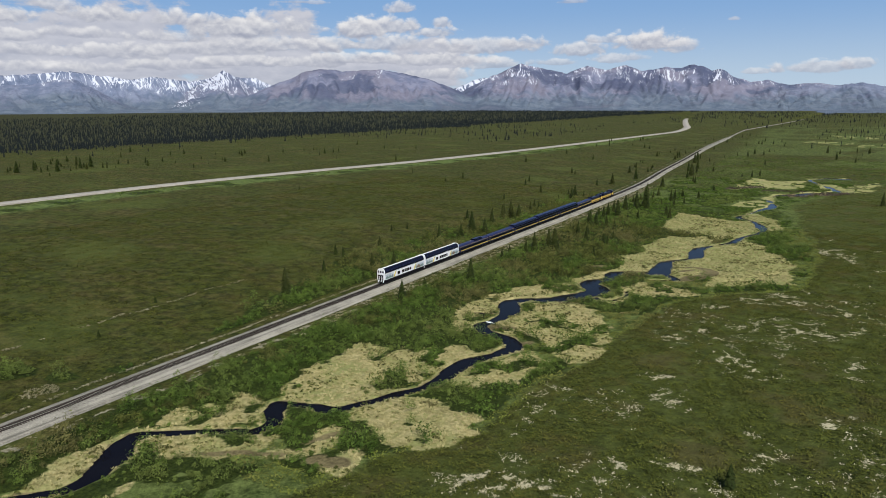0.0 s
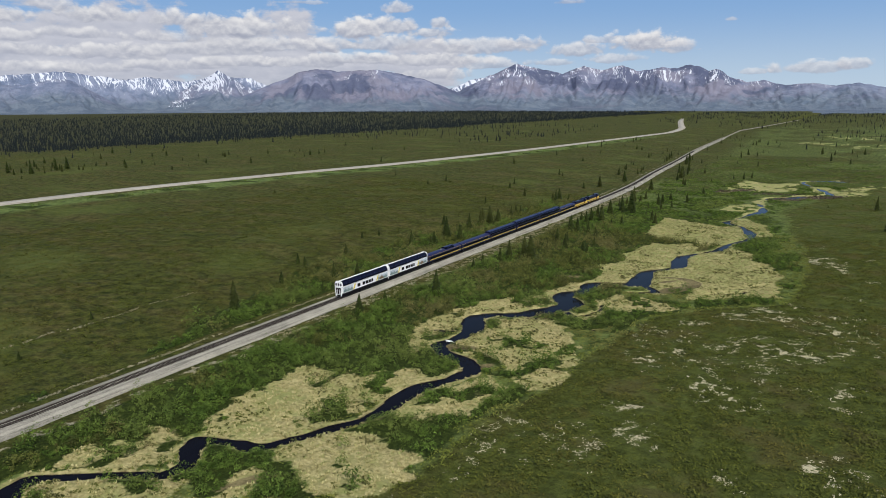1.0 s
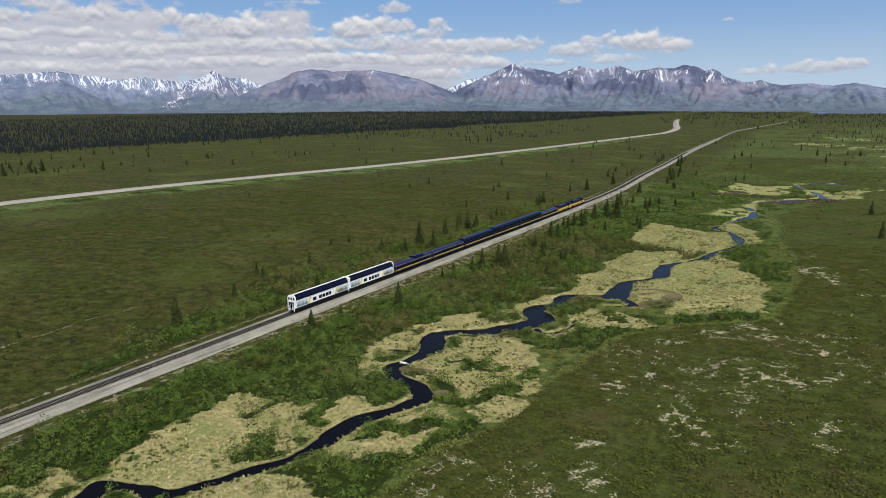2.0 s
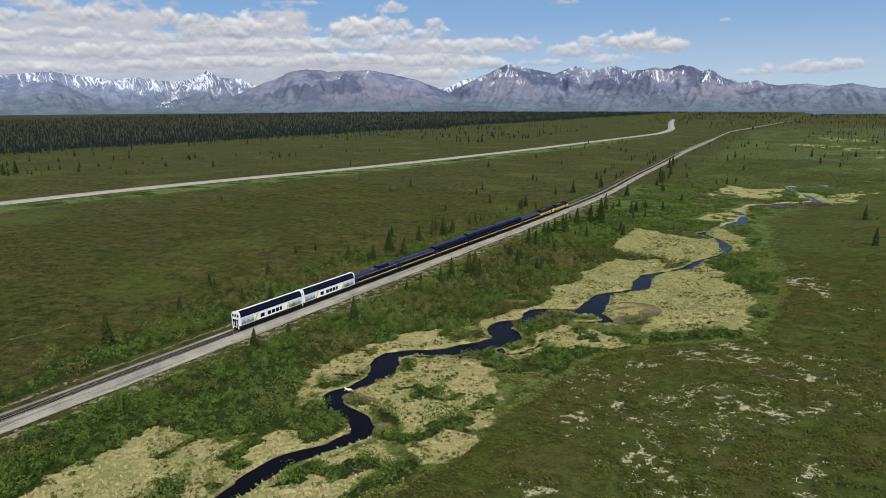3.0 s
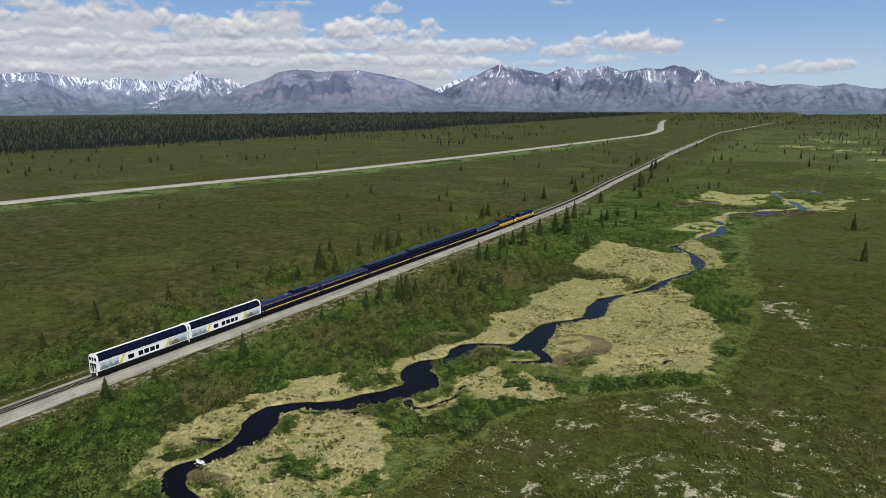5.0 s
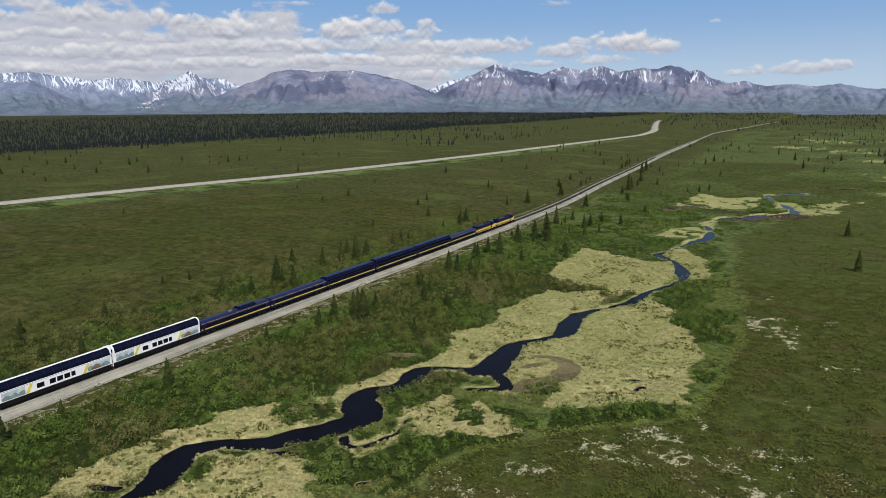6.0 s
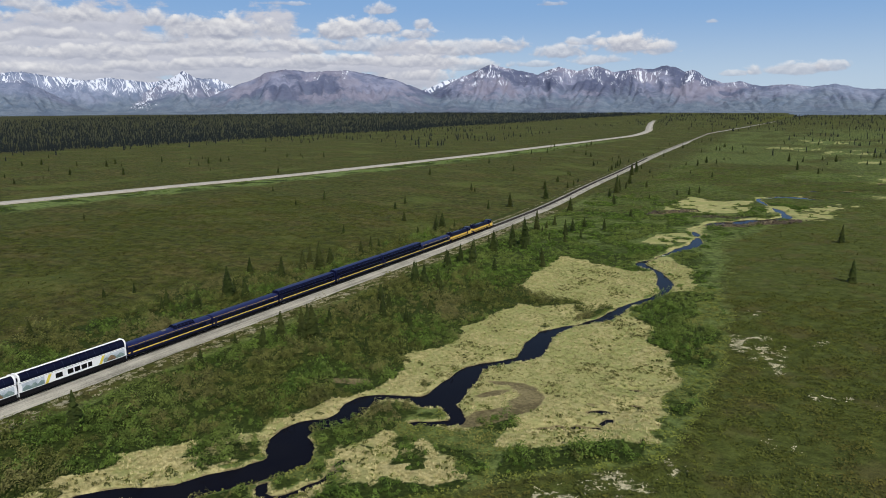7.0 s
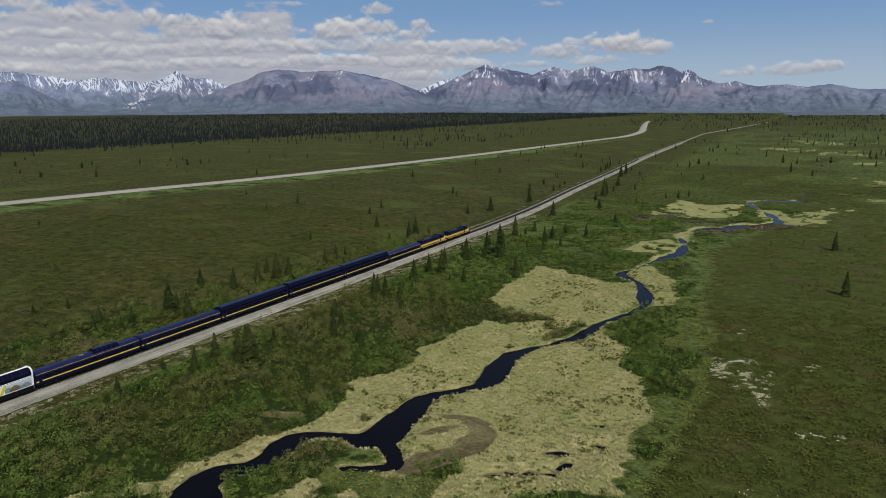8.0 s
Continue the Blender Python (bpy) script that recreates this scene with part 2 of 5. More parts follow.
def mountain_material():
    mt, t, bsdf = material("hazed_mountain_rock", 0.95, 0.0, 0.1)
    node, feed, m, mixc, noise_, step, stretch = links(t)
    geo = node("ShaderNodeNewGeometry")
    pos = geo.outputs["Position"]
    sep = node("ShaderNodeSeparateXYZ")
    feed(sep, 0, pos)
    h = sep.outputs[2]

    def attr(name):
        return node("ShaderNodeAttribute", attr=name).outputs["Fac"]

    n1 = noise_(pos, 0.014, 8, 0.64)
    n2 = noise_(pos, 0.0042, 5, 0.55)
    cloud_shade = noise_(stretch(pos, (1, 1, 1.6), (300, 50, 0)), 0.0034, 5, 0.55)
    # Distance haze is painted into rock and tundra as extra blue.
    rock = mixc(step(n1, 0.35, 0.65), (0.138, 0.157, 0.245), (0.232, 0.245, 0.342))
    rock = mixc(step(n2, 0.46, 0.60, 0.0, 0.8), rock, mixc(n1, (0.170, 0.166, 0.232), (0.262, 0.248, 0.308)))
    # Cloud shadows on the slopes, painted as darker blue patches.
    rock = mixc(step(cloud_shade, 0.50, 0.58, 0.0, 0.9), rock, mixc(n1, (0.050, 0.064, 0.125), (0.095, 0.108, 0.180)))
    # Hazier ranges mix in a still bluer rock colour.
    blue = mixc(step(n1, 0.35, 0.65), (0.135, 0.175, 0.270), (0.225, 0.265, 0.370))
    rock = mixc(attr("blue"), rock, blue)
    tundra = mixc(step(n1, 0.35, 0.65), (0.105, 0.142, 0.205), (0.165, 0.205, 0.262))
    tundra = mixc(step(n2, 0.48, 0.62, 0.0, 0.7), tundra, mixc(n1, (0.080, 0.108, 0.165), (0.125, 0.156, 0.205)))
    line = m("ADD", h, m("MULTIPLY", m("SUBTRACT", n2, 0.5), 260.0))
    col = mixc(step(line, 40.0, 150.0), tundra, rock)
    # snow lies in narrow slanting gullies below the crests
    along, down, depth = attr("along"), attr("down"), attr("snow")
    warp = m("MULTIPLY", m("SUBTRACT", noise_(pos, 0.006, 4, 0.6), 0.5), 1.6)

    def gullies(slant, seed, often):
        v = node("ShaderNodeCombineXYZ")
        feed(v, 0, m("ADD", m("MULTIPLY", m("ADD", along, m("MULTIPLY", down, slant)), often), warp))
        feed(v, 1, m("MULTIPLY", down, 0.7))
        feed(v, 2, seed)
        n = noise_(v.outputs[0], 1.0, 2, 0.5)
        return m("SUBTRACT", 1.0, m("MULTIPLY", m("ABSOLUTE", m("SUBTRACT", n, 0.5)), 25.0))

    line = m("MAXIMUM", m("MAXIMUM", gullies(2.2, 1.7, 2.1), gullies(-1.8, 8.4, 1.7)), gullies(1.0, 5.1, 1.5))
    line = m("ADD", line, m("ADD", m("MULTIPLY", m("SUBTRACT", n1, 0.5), 1.9), m("MULTIPLY", m("SUBTRACT", n2, 0.5), 1.1)))
    line = m("ADD", line, m("SUBTRACT", m("ADD", depth, step(h, 70.0, 200.0, -0.7, 0.0)), m("MULTIPLY", down, 0.8)))
    snow = step(line, 0.62, 0.84)
    # The snow's blue-grey tone also carries painted haze.
    col = mixc(m("MULTIPLY", snow, 0.92), col, (0.66, 0.70, 0.80))
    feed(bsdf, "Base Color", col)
    relief(t, bsdf, m("ADD", n1, m("MULTIPLY", noise_(pos, 0.05, 6, 0.65), 0.35)), 0.9, 30.0)
    return mt


def stony(name, dark, light, scale=3.0, strength=0.8, dist=0.06, streaks=False):
    mt, t, bsdf = material(name, 0.92, 0.0, 0.2)
    node, feed, m, mixc, noise_, step, stretch = links(t)
    pos = node("ShaderNodeNewGeometry").outputs["Position"]
    n = m("ADD", m("MULTIPLY", noise_(pos, scale, 6, 0.7), 0.65), m("MULTIPLY", noise_(pos, 0.14, 4), 0.35))
    if streaks:  # worn lines along the bed
        n = m("ADD", m("MULTIPLY", n, 0.6), m("MULTIPLY", noise_(stretch(pos, (1.0, 0.02, 1.0)), 1.6, 4, 0.6), 0.4))
    feed(bsdf, "Base Color", mixc(step(n, 0.37, 0.63), dark, light))
    relief(t, bsdf, noise_(pos, scale * 1.5, 5, 0.7), strength, dist)
    return mt


def water_material():
    mt, t, bsdf = material("peat_water", 0.08, 0.0, 0.09)
    node, feed, m, mixc, noise_, step, stretch = links(t)
    pos = node("ShaderNodeNewGeometry").outputs["Position"]
    feed(bsdf, "Base Color", mixc(noise_(pos, 0.1, 3), (0.003, 0.0032, 0.007), (0.007, 0.007, 0.010)))
    bsdf.inputs["IOR"].default_value = 1.22
    relief(t, bsdf, noise_(pos, 1.6, 4, 0.6), 0.14, 0.05)
    return mt


M_GROUND, M_ROCK, M_WATER = ground_material(), mountain_material(), water_material()
M_BALLAST = stony("ballast", (0.112, 0.107, 0.092), (0.355, 0.340, 0.292), 3.5, 0.8, 0.06, True)
M_ASPHALT = stony("worn_asphalt", (0.29, 0.275, 0.245), (0.39, 0.37, 0.33), 1.2, 0.3, 0.02)
M_SHOULDER = stony("gravel_shoulder", (0.22, 0.20, 0.165), (0.40, 0.37, 0.32), 2.0)
M_WILLOW = leafy("willow_leaf", (0.030, 0.037, 0.009), (0.134, 0.148, 0.037), (0.164, 0.154, 0.058), 0.65, 0.22)
M_FRESH_WILLOW = leafy("fresh_willow_leaf", (0.024, 0.048, 0.008), (0.116, 0.178, 0.032), (0.134, 0.174, 0.042), 0.65, 0.2)
M_FRESH = leafy("creekside_leaf", (0.072, 0.092, 0.014), (0.165, 0.190, 0.039), (0.180, 0.180, 0.051), 0.7, 0.35)
M_HEATHER = leafy("dwarf_birch_leaf", (0.044, 0.054, 0.009), (0.090, 0.104, 0.018), (0.104, 0.100, 0.023), 0.65, 0.3)
M_SCRUB = leafy("moor_scrub_leaf", (0.036, 0.047, 0.006), (0.074, 0.087, 0.014), (0.086, 0.084, 0.019))
M_SEDGE = leafy("dry_sedge", (0.27, 0.245, 0.110), (0.48, 0.435, 0.225), (0.36, 0.345, 0.155))
M_GREEN_SEDGE = leafy("greening_sedge", (0.20, 0.210, 0.078), (0.35, 0.350, 0.145), (0.25, 0.280, 0.100))
M_DEAD = leafy("dead_twigs", (0.050, 0.040, 0.034), (0.115, 0.090, 0.075), (0.085, 0.068, 0.052))
M_STRAW = leafy("bleached_grass", (0.19, 0.18, 0.11), (0.36, 0.335, 0.23), (0.26, 0.235, 0.14))
M_LICHEN = leafy("pale_lichen", (0.22, 0.21, 0.13), (0.50, 0.47, 0.34), (0.42, 0.40, 0.27))
M_SPRUCE = leafy("spruce_needles", (0.012, 0.020, 0.005), (0.036, 0.049, 0.011), (0.044, 0.052, 0.013))
# Blue in the far needles is distance haze put into their colour.
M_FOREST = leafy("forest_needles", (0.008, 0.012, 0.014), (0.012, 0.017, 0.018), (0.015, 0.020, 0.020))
M_BARK = painted("bark", (0.10, 0.08, 0.06), (0.17, 0.14, 0.11), 0.9, 0.0, 4.0, 0.1)
M_WOOD = painted("creosoted_tie", (0.011, 0.010, 0.009), (0.030, 0.026, 0.023), 0.9, 0.0, 3.0, 0.15)
M_RAIL = painted("rusty_rail", (0.030, 0.022, 0.018), (0.070, 0.052, 0.042), 0.6, 0.3, 4.0)
M_WHITE = painted("white_car_paint", (0.74, 0.75, 0.77), (0.82, 0.82, 0.83), 0.35, 0.0, 0.6)
M_NAVY = painted("navy_car_paint", (0.004, 0.005, 0.024), (0.007, 0.009, 0.036), 0.30, 0.0, 0.5, 0.28)
M_ROOF = painted("navy_roof_paint", (0.007, 0.010, 0.052), (0.013, 0.018, 0.078), 0.42, 0.0, 0.5, 0.5)
M_GOLD = painted("gold_stripe_paint", (0.66, 0.44, 0.07), (0.76, 0.54, 0.12), 0.4, 0.0, 0.8)
M_BLACK = painted("black_underframe", (0.004, 0.004, 0.006), (0.011, 0.010, 0.011), 0.8, 0.0, 2.0, 0.12)
M_STEEL = painted("silver_bogie", (0.20, 0.20, 0.20), (0.36, 0.35, 0.34), 0.5, 0.5, 2.0)
M_GLASS = painted("dark_glass", (0.004, 0.005, 0.016), (0.007, 0.008, 0.022), 0.10, 0.0, 0.4, 0.16)
M_BLACKGLASS = painted("black_window_glass", (0.004, 0.004, 0.006), (0.009, 0.009, 0.013), 0.12, 0.0, 0.4, 0.35)
M_SKYBLUE = painted("mural_sky", (0.34, 0.40, 0.46), (0.62, 0.66, 0.70), 0.4, 0.0, 0.9)
M_TEAL = painted("mural_lake", (0.13, 0.20, 0.20), (0.26, 0.33, 0.30), 0.4, 0.0, 1.2)
M_MURAL = painted("mural_brown", (0.10, 0.065, 0.035), (0.24, 0.17, 0.10), 0.4, 0.0, 1.4)
M_LIME = painted("mural_yellow_band", (0.62, 0.50, 0.06), (0.74, 0.62, 0.12), 0.4, 0.0, 0.9)
M_LAMP = painted("lamp_lens", (0.7, 0.68, 0.6), (0.8, 0.78, 0.7), 0.2, 0.0, 3.0)
M_FOAM = painted("white_water", (0.62, 0.66, 0.68), (0.82, 0.84, 0.85), 0.5, 0.0, 1.5)

# ---------------------------------------------------------------- mesh helpers
def part(name, bm, mt, parent=None, label=""):
    """Links a bmesh as one mesh object, under its thing where there is one."""
    me = bpy.data.meshes.new(name)
    bm.to_mesh(me)
    bm.free()
    me.materials.append(mt)
    ob = new(name, me)
    ob.parent = parent
    return tagged(ob, label) if label else ob


def box(cx, cy, cz, sx, sy, sz, bevel=0.0, bm=None):
    bm = bm or bmesh.new()
    made = bmesh.ops.create_cube(bm, size=1.0, matrix=Matrix.Translation((cx, cy, cz)) @ Matrix.Diagonal((sx, sy, sz, 1)))
    if bevel:
        edges = list({e for v in made["verts"] for e in v.link_edges})
        bmesh.ops.bevel(bm, geom=edges, offset=bevel, segments=2, affect="EDGES")
    return bm


def sheet(name, verts, faces, mt, parent=None, smooth=False):
    """A mesh from arrays of corners and faces that the code has worked out."""
    me = bpy.data.meshes.new(name)
    verts = np.asarray(verts, dtype=np.float32)
    faces = np.asarray(faces, dtype=np.int32)
    k = faces.shape[1]
    me.vertices.add(len(verts))
    me.vertices.foreach_set("co", verts.ravel())
    me.loops.add(faces.size)
    me.loops.foreach_set("vertex_index", faces.ravel())
    me.polygons.add(len(faces))
    me.polygons.foreach_set("loop_start", np.arange(0, faces.size, k, dtype=np.int32))
    me.polygons.foreach_set("loop_total", np.full(len(faces), k, dtype=np.int32))
    me.update(calc_edges=True)
    me.validate()
    if smooth:
        me.polygons.foreach_set("use_smooth", np.ones(len(me.polygons), dtype=bool))
    me.materials.append(mt)
    ob = new(name, me)
    ob.parent = parent
    return ob


def add_attribute(ob, name, values):
    a = ob.data.attributes.new(name, "FLOAT", "POINT")
    a.data.foreach_set("value", np.asarray(values, dtype=np.float32).ravel())


def lattice(nx, ny):
    i = np.arange(nx - 1)[:, None] * ny + np.arange(ny - 1)[None, :]
    i = i.ravel()
    return np.stack([i, i + ny, i + ny + 1, i + 1], 1)


def smooth01(v, lo, hi):
    s = np.clip((v - lo) / (hi - lo), 0, 1)
    return s * s * (3 - 2 * s)


def value_noise(x, y, seed=0):
    xi, yi = np.floor(x).astype(np.int64), np.floor(y).astype(np.int64)
    fx, fy = x - xi, y - yi
    fx, fy = fx * fx * (3 - 2 * fx), fy * fy * (3 - 2 * fy)

    def h(a, b):
        n = (a * 374761393 + b * 668265263 + seed * 974634777) & 0xFFFFFFFF
        n = ((n ^ (n >> 13)) * 1274126177) & 0xFFFFFFFF
        return ((n ^ (n >> 16)) & 0xFFFFFF) / float(0xFFFFFF)

    return (h(xi, yi) * (1 - fx) + h(xi + 1, yi) * fx) * (1 - fy) + (h(xi, yi + 1) * (1 - fx) + h(xi + 1, yi + 1) * fx) * fy


def fbm(x, y, octaves=4, seed=0, gain=0.5):
    total, amp, norm = 0.0, 1.0, 0.0
    for k in range(octaves):
        total = total + amp * value_noise(x * 2 ** k + 17.3 * k, y * 2 ** k - 9.1 * k, seed + k)
        norm += amp
        amp *= gain
    return total / norm


def spline(points, spacing=1.0):
    """A smooth curve through a few guide points (Catmull-Rom), sampled evenly."""
    p = np.array(points, dtype=float)
    p = np.vstack([2 * p[0] - p[1], p, 2 * p[-1] - p[-2]])
    out = []
    for a, b, c, d in zip(p, p[1:], p[2:], p[3:]):
        n = max(2, int(np.hypot(*(c - b)[:2]) / spacing))
        for s in np.arange(n) / n:
            out.append(0.5 * (2 * b + (c - a) * s + (2 * a - 5 * b + 4 * c - d) * s * s + (3 * b - a - 3 * c + d) * s ** 3))
    out.append(p[-2])
    return np.array(out)


# ---------------------------------------------------------------- plan: line, road, creek
TRACK = spline([(0, -600), (0, -200), (0, 0), (0, 200), (0, 340), (-3, 470), (-14, 600), (-24, 740), (-42, 960), (-61, 1290), (-77, 1560), (-80, 1680), (-64, 1990), (-45, 2390), (-20, 2900), (40, 3500)], 4.0)
ROAD = spline([(-330, -700), (-312, -200), (-308, 150), (-303, 270), (-282, 400), (-251, 550), (-221, 800), (-205, 1000), (-184, 1290), (-180, 1420), (-206, 1640), (-255, 1870), (-335, 2250), (-432, 2730), (-560, 3050), (-900, 3400)], 5.0)


def line_x(curve, y):
    return np.interp(y, curve[:, 1], curve[:, 0])


CREEK_NEAR = spline([(14, -48, 5), (21, -28, 4.2), (25.3, -20.4, 3.3), (27.9, -17.2, 3.1), (27.9, -12.7, 4.1), (25.9, -7.2, 6.8), (22.6, -2.3, 6.1), (21.3, 0.3, 5.6), (21.9, 3.0, 3.7), (26.1, 6.3, 2.7), (30.4, 9.7, 2.7), (37.5, 13.7, 3.2), (40.8, 15.6, 3.4),
                     (40.6, 20.2, 4.2), (37.6, 23.6, 4.8), (35.8, 27.1, 5.2), (37.5, 28.9, 3.6), (41.3, 30.4, 3.1), (45.6, 31.0, 4.1), (48.6, 32.8, 3.7), (51.8, 38.4, 3.1), (54.9, 45.0, 3.4)], 0.7)
CREEK_BENDS = spline([(54.9, 45.0, 3.4), (57.6, 50.0, 2.6), (58.9, 56.2, 4.4), (58.7, 64.4, 5.6), (59.2, 70.7, 5.8), (60.9, 75.1, 4.6), (63.1, 78.8, 3.2), (64.2, 83.2, 5.0), (65.0, 87.0, 5.2), (61.2, 91.8, 5.6), (54.4, 94.5, 4.6), (49.4, 97.8, 5.2), (48.4, 101.8, 4.6), (50.2, 108.0, 4.4),
                      (49.9, 116.5, 7.0), (47.6, 122.0, 8.2), (45.8, 126.2, 7.0), (46.8, 129.2, 6.2), (49.2, 132.2, 5.4), (52.8, 134.2, 6.4), (56.8, 137.0, 7.0), (59.4, 141.1, 8.2), (61.7, 145.4, 8.2)], 0.7)
CREEK_FAR = spline([(61.7, 145.4, 8.2), (64.5, 149.3, 8.4), (66.6, 154.2, 9.2), (63.4, 159.3, 10.8), (60.6, 162.6, 8.6), (60.2, 167.5, 6.6), (63.4, 171.9, 5.4), (64.4, 176.4, 6.5), (63.6, 181.5, 7.2), (65.0, 186.4, 5.2), (68.6, 188.8, 3.2), (73.8, 189.6, 5.1), (78.0, 191.4, 10.0), (77.8, 198.0, 9.8),
                    (76.6, 207.9, 7.2), (77.0, 214.6, 4.8), (80.7, 219.9, 3.7), (84.6, 225.0, 5.0)], 0.7)
CREEK_UPPER = spline([(84.6, 225.0, 5.0), (84.6, 232.4, 8.0), (83.0, 240.6, 7.4), (83.3, 249.0, 6.6), (86.2, 255.8, 4.0), (89.9, 262.4, 4.2), (93.6, 270.0, 6.4), (95.4, 283.5, 5.0), (99.4, 295.5, 4.8), (102.6, 308.8, 4.6), (100.6, 320.4, 8.0), (94.2, 339.0, 4.6), (85.0, 350.0, 6.8), (87.4, 361.8, 2.6),
                      (90.7, 376.0, 5.0), (94.6, 390.0, 8.4), (97.4, 405.0, 10.0), (95.4, 422.0, 6.0), (90.6, 442.0, 3.0), (92.6, 459.0, 2.6)], 0.8)
CREEK_POOLS = spline([(92.6, 459.0, 2.6), (99.5, 471.0, 11.5), (107.5, 475.0, 13.0), (113.5, 487.0, 10.0), (121.7, 495.5, 8.0), (130.0, 510.0, 8.5), (123.3, 536.9, 6.5), (116.5, 556.3, 5.5), (108.4, 584.9, 7.5), (118, 602, 8), (134, 606, 11)], 1.2)
# dead arms on the far bank: behind the sedge islet and under the bank of the flat
ARM_ISLET = spline([(68.5, 146.0, 2.6), (71.2, 143.6, 2.4), (74.7, 145.6, 1.9), (76.4, 151.6, 1.7), (75.6, 159.5, 1.3)], 0.7)
ARM_FLAT = spline([(81.0, 190.0, 4.0), (84.6, 187.0, 4.4), (86.0, 183.8, 3.8), (82.0, 180.6, 2.6), (79.0, 179.0, 1.8)], 0.7)
CREEK = np.vstack([CREEK_NEAR, CREEK_BENDS, CREEK_FAR, CREEK_UPPER, CREEK_POOLS, ARM_ISLET, ARM_FLAT])
CREEK_SIDE = ([0, 20, 50, 55, 85, 92, 115, 140], [-200, -40, 50, 130, 250, 400, 600, 900])  # the valley's axis: x, y
# still pools and the black holes in the sedge: x, y, half lengths and turn in degrees
POOLS = [(43, 111, 3.4, 1.0, 25), (62.5, 135.5, 3.0, 0.8, 30), (82, 133.5, 1.2, 0.6, 70), (128, 609, 12, 3.5, 10), (139, 604, 8, 3.0, 20), (159, 658, 9, 4, 20), (187, 723, 9, 7, 80), (144, 654, 10, 2.4, 10), (108, 500, 9, 2.4, 20), (92, 496, 6, 2, 10),
         (111.3, 202.2, 2.4, 1.0, 30), (114.2, 198.6, 1.9, 1.0, 60), (106.3, 191.4, 1.4, 0.8, 0), (109.4, 193.6, 1.2, 0.7, 10), (112.8, 194.6, 1.5, 0.7, 20), (103.4, 189.5, 1.4, 0.5, 30), (117.3, 208.7, 1.4, 0.7, 10), (114.7, 217.7, 1.6, 0.6, 20), (108.6, 205.0, 1.2, 0.5, 0)]
MUD = [(92, 189, 6.5, 3.2, 50), (95.2, 198, 8.0, 3.0, 80), (93.0, 206, 5.0, 2.4, 130), (88, 200, 4.5, 1.6, 60), (87.5, 207.5, 4.5, 1.2, 15), (58, 12.5, 2.6, 1.2, 70), (62, 13, 3.4, 2.6, 30), (45, 7, 11, 1.0, 30), (55, 21, 6, 0.8, 50), (60.5, 70, 5.5, 2.0, 70),
       (54, 190, 5, 1.6, 30), (114, 478, 30, 9, 46), (68, 495, 16, 5, 60), (65, 88, 5, 2, 60), (54, 100.5, 5, 2.0, 10), (60, 53, 3, 1.6, 50)]
# meadows of dry sedge: how far green bushes break them up, then the outline
SEDGE_NEAR = [(0.15, [(24, -22), (20, -18), (18, -13), (16, -9), (21, -4), (25, -9), (26, -15), (24, -19)]),
              (0.35, [(16, 7), (17, 14), (21, 18), (25, 22), (22, 28), (27, 29), (33, 26), (40, 19), (34, 14), (25, 7), (20, 4)]),
              (0.30, [(31, 33), (26, 45), (26, 52), (27, 60), (30, 68), (37, 71), (45, 76), (53, 81), (59, 73), (56, 57), (54, 46), (49, 36), (41, 33), (35, 30)]),
              (0.20, [(50, 35), (55, 44), (64, 48), (75, 42), (81, 42), (81, 36), (78, 30), (73, 26), (67, 25), (61, 29), (54, 31)])]
SEDGE_BANK = [(0.50, [(60, 62), (63, 72), (68, 78), (72, 85), (77, 77), (76, 71), (74, 58), (74, 53), (70, 52), (63, 56)]),
              (0.42, [(49, 105), (56, 125), (64, 133), (76, 125), (86, 112), (87, 101), (86, 87), (80, 83), (71, 92), (64, 97), (58, 97)]),
              (0.40, [(25, -3), (31, 6), (41, 13), (46, 15), (49, 10), (43, 4), (35, -1), (34, -10), (38, -15), (39, -12), (34, -7)]),
              (0.10, [(58, 12), (61, 17), (62, 20), (66, 15), (67, 9), (62, 8)]),
              (0.10, [(46, 8), (52, 14), (52, 20), (55, 26), (58, 25), (57, 16), (53, 10)])]
SEDGE_BENDS = [(0.35, [(46, 88), (33, 112), (35, 128), (46, 134), (56, 151), (57, 158), (59, 143), (44, 128), (45, 109), (47, 97)]),
               (0.35, [(40, 109), (40, 114), (36, 121), (37, 127), (39, 132), (39, 143), (44, 149), (49, 153), (55, 162), (62, 155), (57, 147), (53, 139), (48, 134), (42, 129), (42, 125), (46, 117), (46, 111), (45, 107)]),
               (0.50, [(58, 114), (52, 123), (50, 128), (60, 134), (67, 135), (72, 133), (73, 129), (72, 122)]),
               (0.45, [(71, 159), (76, 171), (86, 172), (94, 169), (99, 163), (95, 158), (88, 155), (80, 151)])]
SEDGE_FLATS = [(0.25, [(56, 163), (55, 171), (57, 183), (61, 189), (62, 200), (59, 209), (63, 219), (70, 220), (74, 203), (75, 195), (68, 190), (62, 186), (63, 174), (57, 169)]),
               (0.05, [(55, 292), (54, 314), (53, 344), (67, 344), (81, 333), (92, 339), (100, 317), (97, 303), (92, 283), (87, 272), (79, 284), (65, 286)]),
               (0.10, [(58, 215), (64, 232), (61, 256), (64, 271), (71, 272), (80, 279), (88, 270), (85, 260), (80, 252), (82, 237), (84, 225), (78, 219), (72, 214), (76, 199), (70, 195), (66, 196), (60, 206)])]
